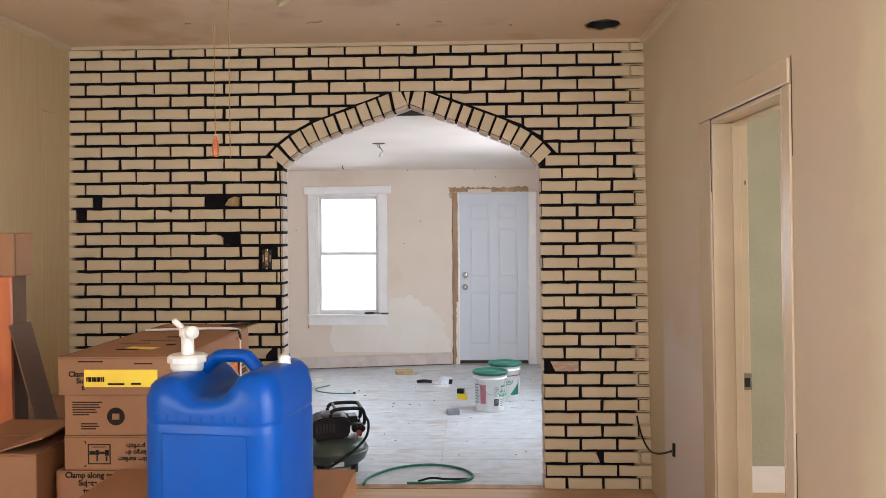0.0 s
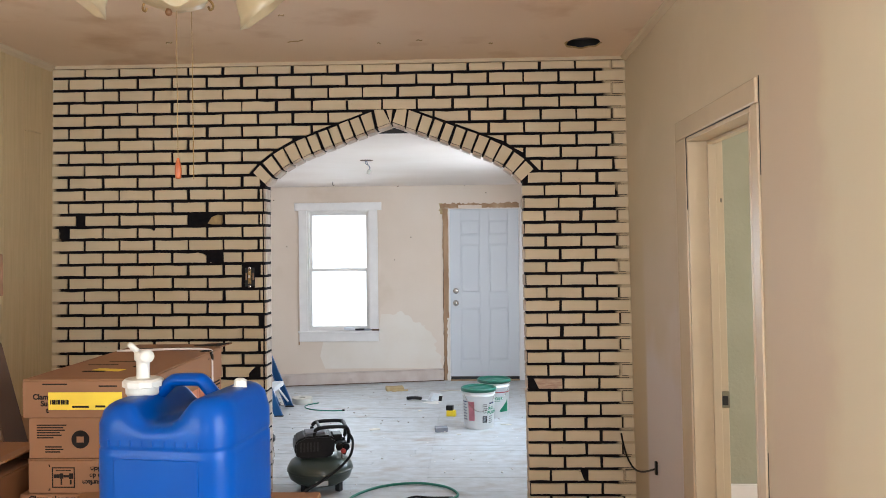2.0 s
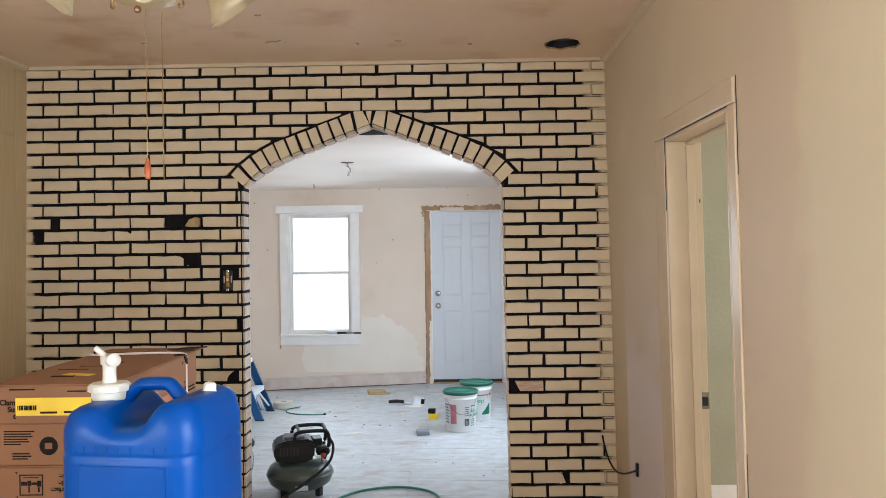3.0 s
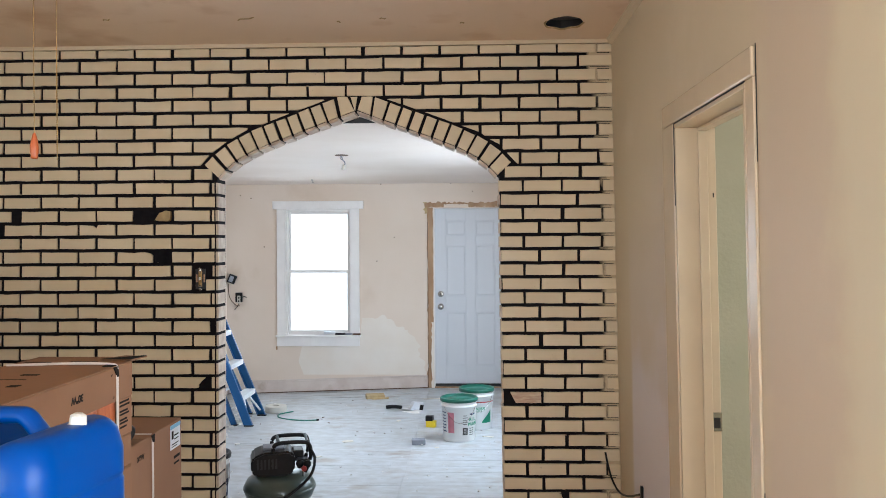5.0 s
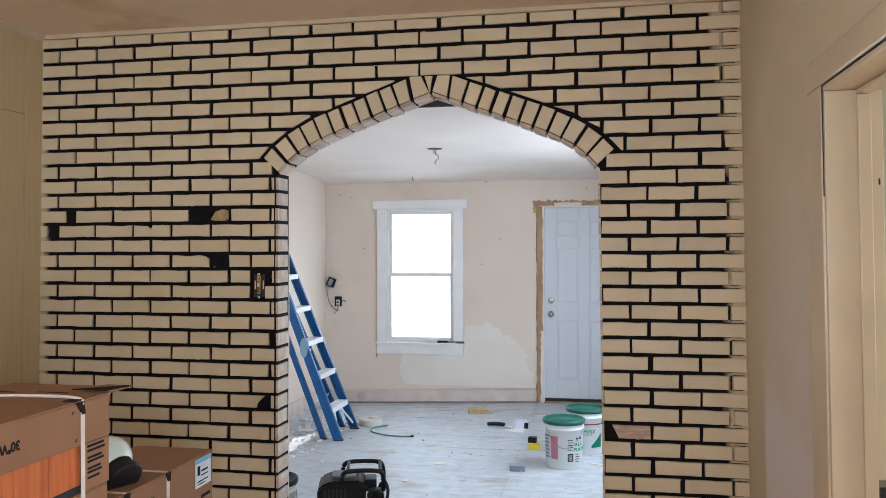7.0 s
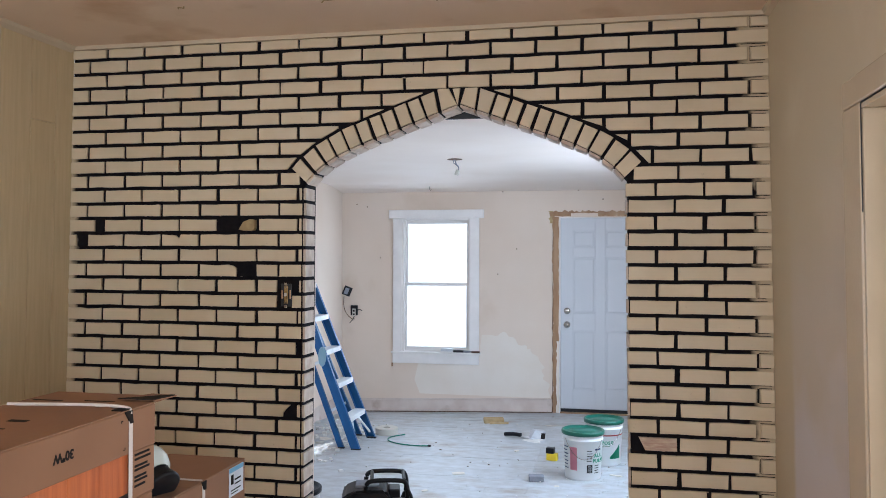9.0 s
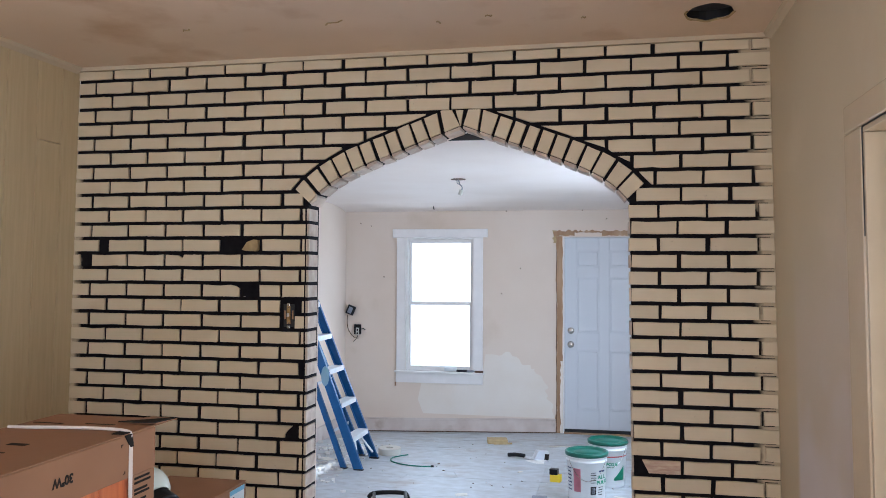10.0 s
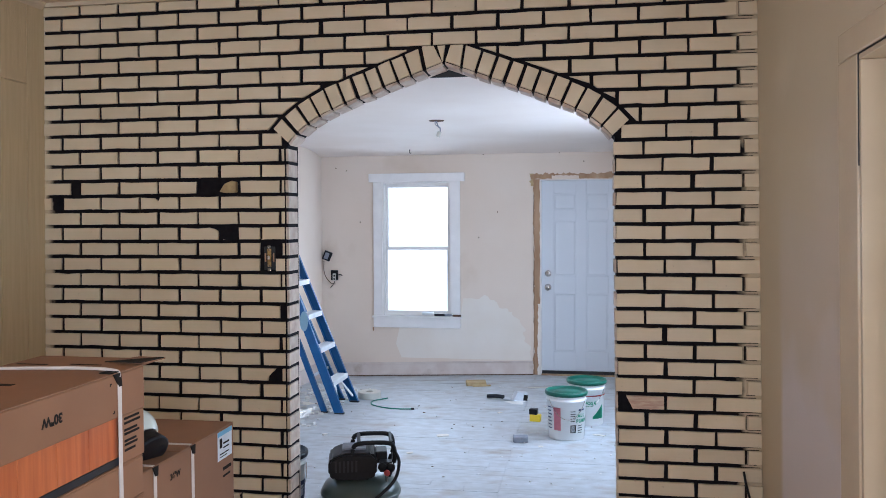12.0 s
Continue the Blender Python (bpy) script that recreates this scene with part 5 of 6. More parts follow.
def jug():
    """A squarish water jug: rounded shoulders, a waist band, a handle bridging a saddle, spigot cap and vent cap."""
    j = thing("water_jug", "large blue plastic water jug with white spigot cap", "jug", pose(-0.478, 1.735, 0.931, 0, 0, -8))
    W, D = 0.315, 0.295
    secs = []
    for z, g, r in ((0.0, 0.93, 0.045), (0.008, 0.97, 0.05), (0.03, 1.0, 0.055), (0.255, 1.0, 0.056), (0.268, 1.0, 0.057), (0.271, 0.988, 0.055), (0.277, 0.988, 0.055), (0.280, 1.0, 0.058), (0.285, 1.0, 0.058)):
        secs.append([(x, y, z) for x, y in rounded_rect(W * g, D * g, r, 8)])
    bm = loft(secs)
    top = [f for f in bm.faces if all(v.co.z > 0.284 for v in f.verts)]
    bmesh.ops.delete(bm, geom=top, context="FACES_ONLY")
    part("body", bm, "blue_jug", j, "", True)
    # top: two swelling shoulders with a saddle between them
    tb = bmesh.new()
    corner = rounded_rect(W, D, 0.058, 8)
    rim = []
    for (xa, ya), (xb, yb) in zip(corner, corner[1:] + corner[:1]):
        cuts = max(1, int(math.hypot(xb - xa, yb - ya) / 0.009))
        rim += [(xa + (xb - xa) * q / cuts, ya + (yb - ya) * q / cuts) for q in range(cuts)]
    n = len(rim)
    rings = []
    for k in range(20):
        s = 1.0 if k < 3 else 1 - (k - 2) / 18.5
        e = min(1.0, (1 - s) / 0.26)
        rise = math.sqrt(max(0.0, 1 - (1 - e) ** 2))
        ring = []
        for x, y in rim:
            px, py = x * s, y * s
            dip = math.exp(-((px - 0.000) / 0.058) ** 4)
            low = 0.285 + 0.020 * k if k < 3 else 0.325
            h = 0.054 + 0.010 * px / (W / 2)
            z = low + rise * h
            if k > 0:
                z -= dip * (0.006 * min(k, 3) + 0.032 * rise)
            ring.append(tb.verts.new((px, py, z)))
        rings.append(ring)
    for u, v in zip(rings, rings[1:]):
        for i in range(n):
            q = (i + 1) % n
            tb.faces.new((u[i], u[q], v[q], v[i]))
    tb.faces.new(rings[-1])
    part("shoulder", tb, "blue_jug", j, "", True)
    hb = tube([(-0.088, 0.012, 0.350), (-0.068, 0.008, 0.374), (-0.040, 0.004, 0.398), (-0.020, 0.002, 0.403), (0.020, 0.002, 0.404), (0.036, 0.002, 0.401), (0.054, 0.004, 0.380), (0.072, 0.006, 0.358)], 0.0150, 14, 6)
    for v in hb.verts:
        v.co.y = 0.004 + (v.co.y - 0.004) * 1.35
    part("handle", hb, "blue_jug", j, "", True)
    for i in range(9):
        part("gauge_mark", box((-0.112 + 0.026 * i, -D / 2 - 0.0022, 0.282), (-0.1085 + 0.026 * i, -D / 2 + 0.0035, 0.297), 0.001), "blue_jug", j)
    part("front_panel", box((-0.098, -D / 2 - 0.003, 0.03), (0.098, -D / 2 + 0.002, 0.256), 0.0028), "blue_jug", j, "raised front panel")
    cx, cy = -0.105, -0.012
    cap = part("cap", lathe([(0.0, 0.0), (0.036, 0.0), (0.039, 0.006), (0.039, 0.018), (0.045, 0.020), (0.045, 0.032), (0.040, 0.037), (0.018, 0.038), (0.0, 0.038)], 40, pose(cx, cy, 0.370), lambda k, a: 0.03 * (math.cos(10 * a) > 0.3) if k in (4, 5) else 0), "white_plastic", j, "white ribbed cap", False)
    part("spigot", lathe([(0.0155, 0.0), (0.0145, 0.02), (0.0145, 0.042), (0.019, 0.045), (0.019, 0.062), (0.0, 0.064)], 22, pose(cx, cy, 0.405)), "white_plastic", cap, "white spigot", True)
    part("spout", tube([(cx, cy, 0.458), (cx + 0.024, cy - 0.018, 0.460)], 0.0145, 16), "white_plastic", cap, "", True)
    part("lever", tube([(cx - 0.005, cy + 0.004, 0.460), (cx - 0.030, cy, 0.482), (cx - 0.034, cy, 0.485)], 0.0068, 10), "white_plastic", cap, "", True)
    part("vent_cap", lathe([(0.0, 0.0), (0.018, 0.0), (0.018, 0.006), (0.015, 0.008), (0.0138, 0.022), (0.008, 0.026), (0.0, 0.026)], 10, pose(0.114, 0.03, 0.378, 0, 5, 0)), "white_plastic", j, "small white vent cap")


def ceiling_light():
    """The light kit of a ceiling fan: hub, four arms with bell glasses, and two pull chains."""
    cx, cy = -0.63, 2.10
    f = thing("ceiling_light", "ceiling light kit with bell glass shades and pull chains", "ceiling light", pose(cx, cy, 0))
    part("rod", tube([(0, 0, 2.60), (0, 0, H1)], 0.013, 14), "brass", f)
    part("housing", lathe([(0.0, 2.44), (0.06, 2.445), (0.10, 2.48), (0.125, 2.54), (0.12, 2.60), (0.05, 2.64), (0.0, 2.642)], 36), "trim_cream", f, "", True)
    part("neck", lathe([(0.0, 2.342), (0.045, 2.345), (0.038, 2.375), (0.05, 2.41), (0.085, 2.442), (0.0, 2.444)], 28), "brass", f, "", True)
    part("bowl", lathe([(0.0, 2.294), (0.05, 2.299), (0.082, 2.313), (0.092, 2.330), (0.07, 2.348), (0.0, 2.350)], 48, None, lambda k, a: 0.05 * math.cos(8 * a) if 1 <= k <= 3 else 0), "frost", f, "scalloped cream bowl", True)
    part("finial", lathe([(0.0, 2.276), (0.007, 2.278), (0.0105, 2.286), (0.007, 2.294), (0.004, 2.302)], 16, pose(-0.017, 0, 0)), "copper", f, "small copper ball", True)
    for a in (14, 166, 285):
        ca, sa = math.cos(radians(a)), math.sin(radians(a))
        part("scroll", tube([(0.078 * ca, 0.078 * sa, 2.335), (0.098 * ca, 0.098 * sa, 2.318), (0.102 * ca, 0.102 * sa, 2.304), (0.094 * ca, 0.094 * sa, 2.297), (0.089 * ca, 0.089 * sa, 2.306)], 0.0034, 8, 6), "brass", f, "curled brass hook", True)
    for a in (22, 202, 290):
        ca, sa = math.cos(radians(a)), math.sin(radians(a))
        arm = part("arm", tube([(0.07 * ca, 0.07 * sa, 2.43), (0.13 * ca, 0.13 * sa, 2.452), (0.152 * ca, 0.152 * sa, 2.424)], 0.009, 10, 5), "brass", f)
        tilt = Matrix.Translation((0.152 * ca, 0.152 * sa, 2.424)) @ Matrix.Rotation(radians(a), 4, "Z") @ Matrix.Rotation(radians(-38), 4, "Y")
        prof = [(0.022, 0.01), (0.030, -0.01), (0.040, -0.045), (0.050, -0.085), (0.066, -0.125), (0.082, -0.15), (0.079, -0.148), (0.062, -0.122), (0.046, -0.085), (0.036, -0.045), (0.024, -0.008)]
        part("shade", lathe(prof, 40, tilt, lambda q, b: 0.07 * math.cos(6 * b) if q in (5, 6) else 0.03 * math.cos(6 * b) if q in (4, 7) else 0), "frost", arm, "cream bell-shaped glass", True)
    c1 = part("chain", tube([(0.004, 0, 2.290), (0.004, 0, 1.882)], 0.0010, 6), "brass", f)
    part("wooden_pull", lathe([(0.0, 1.886), (0.003, 1.885), (0.0065, 1.872), (0.0092, 1.856), (0.0092, 1.842), (0.0075, 1.836), (0.008, 1.833), (0.006, 1.828), (0.0, 1.828)], 16, pose(0.004, 0, 0)), "pullwood", c1, "turned orange wooden pull", True)
    bm = tube([(0.030, 0.05, 2.30), (0.030, 0.05, 1.83)], 0.0011, 6)
    for z in np.arange(1.84, 2.08, 0.0042):
        bmesh.ops.create_icosphere(bm, subdivisions=1, radius=0.0019, matrix=Matrix.Translation((0.030, 0.05, float(z))))
    part("bead_chain", bm, "brass", f)


def wall_cable():
    """A loose black cable coming out of the brick wall and ending at the side wall."""
    c = thing("wall_cable", "short black cable stub between the brick and side wall", "cable")
    part("cable", tube([(1.088, 4.957, 0.46), (1.098, 4.945, 0.40), (1.115, 4.90, 0.325), (1.135, 4.80, 0.285), (1.150, 4.62, 0.315), (1.168, 4.37, 0.40)], 0.0055, 8, 6), "black", c, "", True)
    part("plug", box((1.158, 4.325, 0.378), (1.171, 4.352, 0.450), 0.003), "black", c)


strapped_cabinet()
lower_cartons()
rear_cartons()
globe_light()
tall_carton()
jug()
ceiling_light()
wall_cable()

# ---- far room ----


def stepladder():
    """A folded fibreglass stepladder leaning on the side wall: two front rails with treads, two rear rails."""
    L = thing("stepladder", "blue fibreglass stepladder with aluminium treads leaning on the wall", "ladder")
    s = 0.395

    def at(y, z, off=0.0):
        return Vector((-1.685 - s * z + off, y, z))

    def rail(y0, y1, z1, off, w, d, sign):
        """A channel: web with two flanges."""
        bm = bmesh.new()
        for (xa, xb, ya, yb) in ((-w / 2, w / 2, -d / 2 * sign, (-d / 2 + 0.005) * sign), (-w / 2, -w / 2 + 0.005, (-d / 2 + 0.005) * sign, d / 2 * sign), (w / 2 - 0.005, w / 2, (-d / 2 + 0.005) * sign, d / 2 * sign)):
            lo, hi = [], []
            for x, y in ((xa, ya), (xb, ya), (xb, yb), (xa, yb)):
                lo.append(bm.verts.new(at(y0, 0.0, off) + Vector((x, y, 0.0))))
                hi.append(bm.verts.new(at(y1, z1, off) + Vector((x, y, 0.0))))
            bm.faces.new(lo)
            bm.faces.new(hi)
            for i in range(4):
                j = (i + 1) % 4
                bm.faces.new((lo[i], lo[j], hi[j], hi[i]))
        return bm
    ya0, ya1, yb0, yb1 = 7.66, 7.72, 8.12, 8.03
    for y0, y1, sg in ((ya0, ya1, 1), (yb0, yb1, -1)):
        r = part("rail", rail(y0, y1, 1.86, 0.0, 0.078, 0.03, sg), "ladder", L)
        part("foot", box((-1.728, y0 - 0.018, 0.0), (-1.642, y0 + 0.018, 0.012), 0.004), "dark", r, "black rubber foot")
    for y0, y1, sg in ((ya0 + 0.03, ya1 + 0.02, 1), (yb0 + 0.08, yb1 - 0.02, -1)):
        r = part("rear_rail", rail(y0, y1, 1.72, -0.14, 0.05, 0.026, sg), "ladder", L)
        part("foot", box((-1.853, y0 - 0.015, 0.0), (-1.797, y0 + 0.015, 0.012), 0.003), "dark", r, "black rubber foot")
    for i in range(6):
        z = 0.27 + 0.282 * i
        f = z / 1.86
        a, b = ya0 + f * (ya1 - ya0), yb0 + f * (yb1 - yb0)
        x = -1.685 - s * z
        t = part("tread", box((x - 0.046, a + 0.014, z - 0.028), (x + 0.050, b - 0.014, z - 0.002), 0.003), "tread", L)
        part("lip", box((x + 0.0502, a + 0.014, z - 0.045), (x + 0.0535, b - 0.014, z - 0.002), 0.001), "tread", t)
    for i in range(4):
        z = 0.30 + 0.40 * i
        x = -1.685 - s * z - 0.14
        part("rear_bar", box((x - 0.006, 7.70, z - 0.012), (x + 0.006, 8.16, z + 0.012), 0.002), "alu", L)
    for y0, d in ((ya0 + 0.01, 1), (yb0 - 0.01, -1)):
        part("brace", tube([(-1.70, y0, 0.06), (-1.78, y0 + d * 0.16, 0.245)], 0.010, 8), "tread", L)
    part("sticker", lathe([(0.0, 0.0006), (0.045, 0.0006), (0.045, -0.0004)], 24, Matrix.Translation((-1.685 - s * 0.78, 7.6665, 0.78)) @ FRONT @ Matrix.Diagonal((0.8, 1.9, 1, 1))), "oval", L, "oval pale sticker")
    part("top_cap", box((-2.475, 7.66, 1.80), (-2.375, 8.09, 1.87), 0.008), "ladder", L)


def compressor():
    """A pancake air compressor: flat tank, black shroud, twin roll-bar handles, gauges and hose."""
    c = thing("air_compressor", "pancake air compressor with dark green tank and black shroud", "compressor", pose(-0.862, 5.375, 0, 0, 0, 16))
    prof = [(0.0, 0.030), (0.094, 0.033), (0.16, 0.047), (0.201, 0.078), (0.217, 0.118), (0.219, 0.135), (0.217, 0.153), (0.198, 0.188), (0.154, 0.217), (0.094, 0.231), (0.0, 0.235)]
    tank = part("tank", lathe(prof, 48), "tank", c, "dark green steel tank", True)
    part("weld_band", lathe([(0.2185, 0.125), (0.222, 0.128), (0.222, 0.141), (0.2185, 0.144)], 48), "tank", tank, "", True)
    part("rating_plate", box((-0.07, -0.212, 0.068), (0.01, -0.185, 0.100), 0.002, pose(0, 0, 0, 0, 0, 6)), "label", tank)
    for a in (45, 135, 225, 315):
        part("foot", box((0.14, -0.02, 0.0), (0.178, 0.02, 0.062), 0.006, pose(0, 0, 0, 0, 0, a)), "dark", c)
    # motor shroud
    prof = [(-0.175, 0.262), (-0.145, 0.232), (0.05, 0.228), (0.085, 0.255), (0.09, 0.345), (0.06, 0.376), (-0.10, 0.376), (-0.16, 0.352), (-0.175, 0.33)]
    sh = prism(prof, -0.12, 0.11)
    bmesh.ops.bevel(sh, geom=sh.edges[:], offset=0.012, segments=2, affect="EDGES")
    shroud = part("shroud", sh, "black", c)
    for i in range(6):
        # black bars paint the dark of the open slots
        part("vent_slot", box((-0.14 + 0.022 * i, -0.1225, 0.275), (-0.129 + 0.022 * i, -0.1205, 0.335)), "dark", shroud)
    part("pump_head", box((-0.10, -0.05, 0.370), (0.03, 0.07, 0.388), 0.006), "sponge", c)
    part("motor_neck", box((-0.09, -0.08, 0.215), (0.05, 0.08, 0.240), 0.004), "black", c)
    for y in (-0.10, 0.10):
        part("handle", tube([(-0.045, y, 0.35), (-0.04, y, 0.400), (-0.015, y, 0.422), (0.06, y, 0.427), (0.15, y, 0.422), (0.178, y, 0.400), (0.183, y, 0.33), (0.15, y, 0.24)], 0.0125, 12, 6), "black", c, "", True)
    for x in (-0.01, 0.165):
        part("cross_bar", tube([(x, -0.10, 0.425), (x, 0.10, 0.425)], 0.010, 10), "black", c)
    part("control_box", box((0.08, -0.06, 0.30), (0.145, 0.06, 0.365), 0.008), "black", c)
    man = part("manifold", box((0.10, -0.13, 0.27), (0.17, -0.06, 0.325), 0.008), "black", c)
    for x, z in ((0.115, 0.305), (0.160, 0.298)):
        part("gauge", lathe([(0.0, 0.022), (0.022, 0.022), (0.024, 0.012), (0.022, 0.0)], 20, plane(FRONT, x, -0.132, z)), "black", man, "", True)
    part("regulator_knob", lathe([(0.0, 0.03), (0.016, 0.028), (0.018, 0.0)], 14, plane(FRONT, 0.14, -0.133, 0.275)), "red", man)
    part("stub_pipe", tube([(0.14, -0.09, 0.275), (0.14, -0.085, 0.200)], 0.008, 8), "chrome", c)
    part("hose", tube([(0.178, -0.10, 0.39), (0.205, -0.14, 0.33), (0.18, -0.19, 0.25), (0.10, -0.225, 0.18), (0.0, -0.245, 0.12), (-0.10, -0.26, 0.07), (-0.19, -0.29, 0.025), (-0.28, -0.30, 0.012), (-0.42, -0.22, 0.012)], 0.009, 10, 8), "black", c, "black rubber hose", True)


def bucket(name_label, m, lid, group="", small=False):
    b = thing("bucket", name_label, "bucket", m, group)
    h = 0.355
    body = part("body", lathe([(0.0, 0.0), (0.128, 0.0), (0.131, 0.006), (0.145, 0.285), (0.150, 0.287), (0.150, 0.296), (0.146, 0.298), (0.147, 0.315), (0.152, 0.317), (0.152, 0.326), (0.148, 0.328), (0.148, h - 0.018), (0.0, h - 0.018)], 48), "bucket", b, "white plastic", True)
    part("lid", lathe([(0.150, h - 0.030), (0.158, h - 0.028), (0.160, h - 0.006), (0.155, h), (0.146, h + 0.001), (0.142, h - 0.014), (0.090, h - 0.014), (0.086, h - 0.010), (0.0, h - 0.010)], 48, None, lambda k, a: 0.004 * math.cos(24 * a) if k in (1, 2) else 0), lid, b, "tight plastic lid", True)
    hd = part("bail_handle", tube([(0.150 * math.cos(a), 0.150 * math.sin(a), 0.30 - 0.14 * math.sin((a + 2.6) / 2.2 * math.pi)) for a in (-2.6 + 2.2 * i / 16 for i in range(17))], 0.0022, 6), "chrome", b)
    return b


def wrap(name, b, a0, a1, z0, z1, material, lift=0.0012):
    """A print that follows the bucket's side between two angles."""
    bm = bmesh.new()
    n = max(2, int((a1 - a0) / 6))
    lo, hi = [], []
    for i in range(n + 1):
        a = radians(a0 + (a1 - a0) * i / n)
        for z, row in ((z0, lo), (z1, hi)):
            r = 0.131 + 0.014 * (z - 0.006) / 0.279 + lift
            row.append(bm.verts.new((r * math.cos(a), r * math.sin(a), z)))
    for i in range(n):
        bm.faces.new((lo[i], lo[i + 1], hi[i + 1], hi[i]))
    bmesh.ops.solidify(bm, geom=bm.faces[:], thickness=0.0006)
    return part(name, bm, material, b)


def wrap_words(b, text, a, z, size, material):
    r = 0.131 + 0.014 * z / 0.285 + 0.0022
    for i, ch in enumerate(text):
        t = radians(a + (i - (len(text) - 1) / 2) * math.degrees(size * 0.72 / r))
        if ch != " ":
            m = Matrix.Translation((r * math.cos(t), r * math.sin(t), z)) @ Matrix.Rotation(t + math.pi / 2, 4, "Z") @ Matrix.Rotation(math.pi / 2, 4, "X")
            words(ch, size, m, material, b, "letter")


def buckets():
    b = bucket("white joint compound bucket with green lid and pink print", pose(0.225, 7.21, 0, 0, 0, 2), "green_lid", "buckets with green lids")
    wrap("pink_panel", b, -132, -108, 0.075, 0.245, "pink")
    for i in range(7):
        wrap("side_text", b, -165 + (i % 3), -140 - 3 * (i % 2), 0.08 + 0.026 * i, 0.088 + 0.026 * i, "navy")
    wrap("bar_code", b, -78, -60, 0.06, 0.118, "ink")
    wrap("bar_field", b, -75, -63, 0.066, 0.112, "label", 0.0022)
    for i in range(4):
        wrap("bar_line", b, -74 + 3 * i, -72.5 + 3 * i, 0.068, 0.110, "ink", 0.003)
    for i in range(5):
        wrap("fine_print", b, -78, -63 + 2 * (i % 2), 0.145 + 0.018 * i, 0.150 + 0.018 * i, "ink")
    wrap_words(b, "ALL", -40, 0.185, 0.036, "green")
    wrap_words(b, "PURPOSE", -24, 0.145, 0.036, "green")
    wrap("dark_mark", b, -52, -28, 0.222, 0.234, "navy")
    for i in range(4):
        wrap("fine_print", b, -52, -34, 0.055 + 0.018 * i, 0.060 + 0.018 * i, "ink")
    c = bucket("white all purpose bucket with green lid and red band", pose(0.375, 7.67, 0, 0, 0, 0), "green_lid", "buckets with green lids")
    wrap("red_band", c, -110, 20, 0.238, 0.247, "red")
    wrap_words(c, "PURPOSE", -92, 0.185, 0.034, "green")
    wrap("sub_text", c, -112, -70, 0.158, 0.164, "green")
    bm = bmesh.new()
    for i in range(8):
        a, a2 = -70 + 5 * i, -65 + 5 * i
        z1 = 0.075 + 0.012 * i
        r = 0.139
        q = [bm.verts.new((r * math.cos(radians(t)), r * math.sin(radians(t)), z)) for t, z in ((a, 0.06), (a2, 0.06), (a2, z1 + 0.012), (a, z1))]
        bm.faces.new(q)
    bmesh.ops.solidify(bm, geom=bm.faces[:], thickness=0.0008)
    part("green_wedge", bm, "green", c)
    d = bucket("white bucket with black lid and dark blue print", pose(-1.315, 5.32, 0, 0, 0, 60), "black")
    wrap("navy_panel", d, -115, -20, 0.09, 0.20, "navy")
    wrap("label_zero", d, -75, -62, 0.115, 0.175, "label", 0.0022)


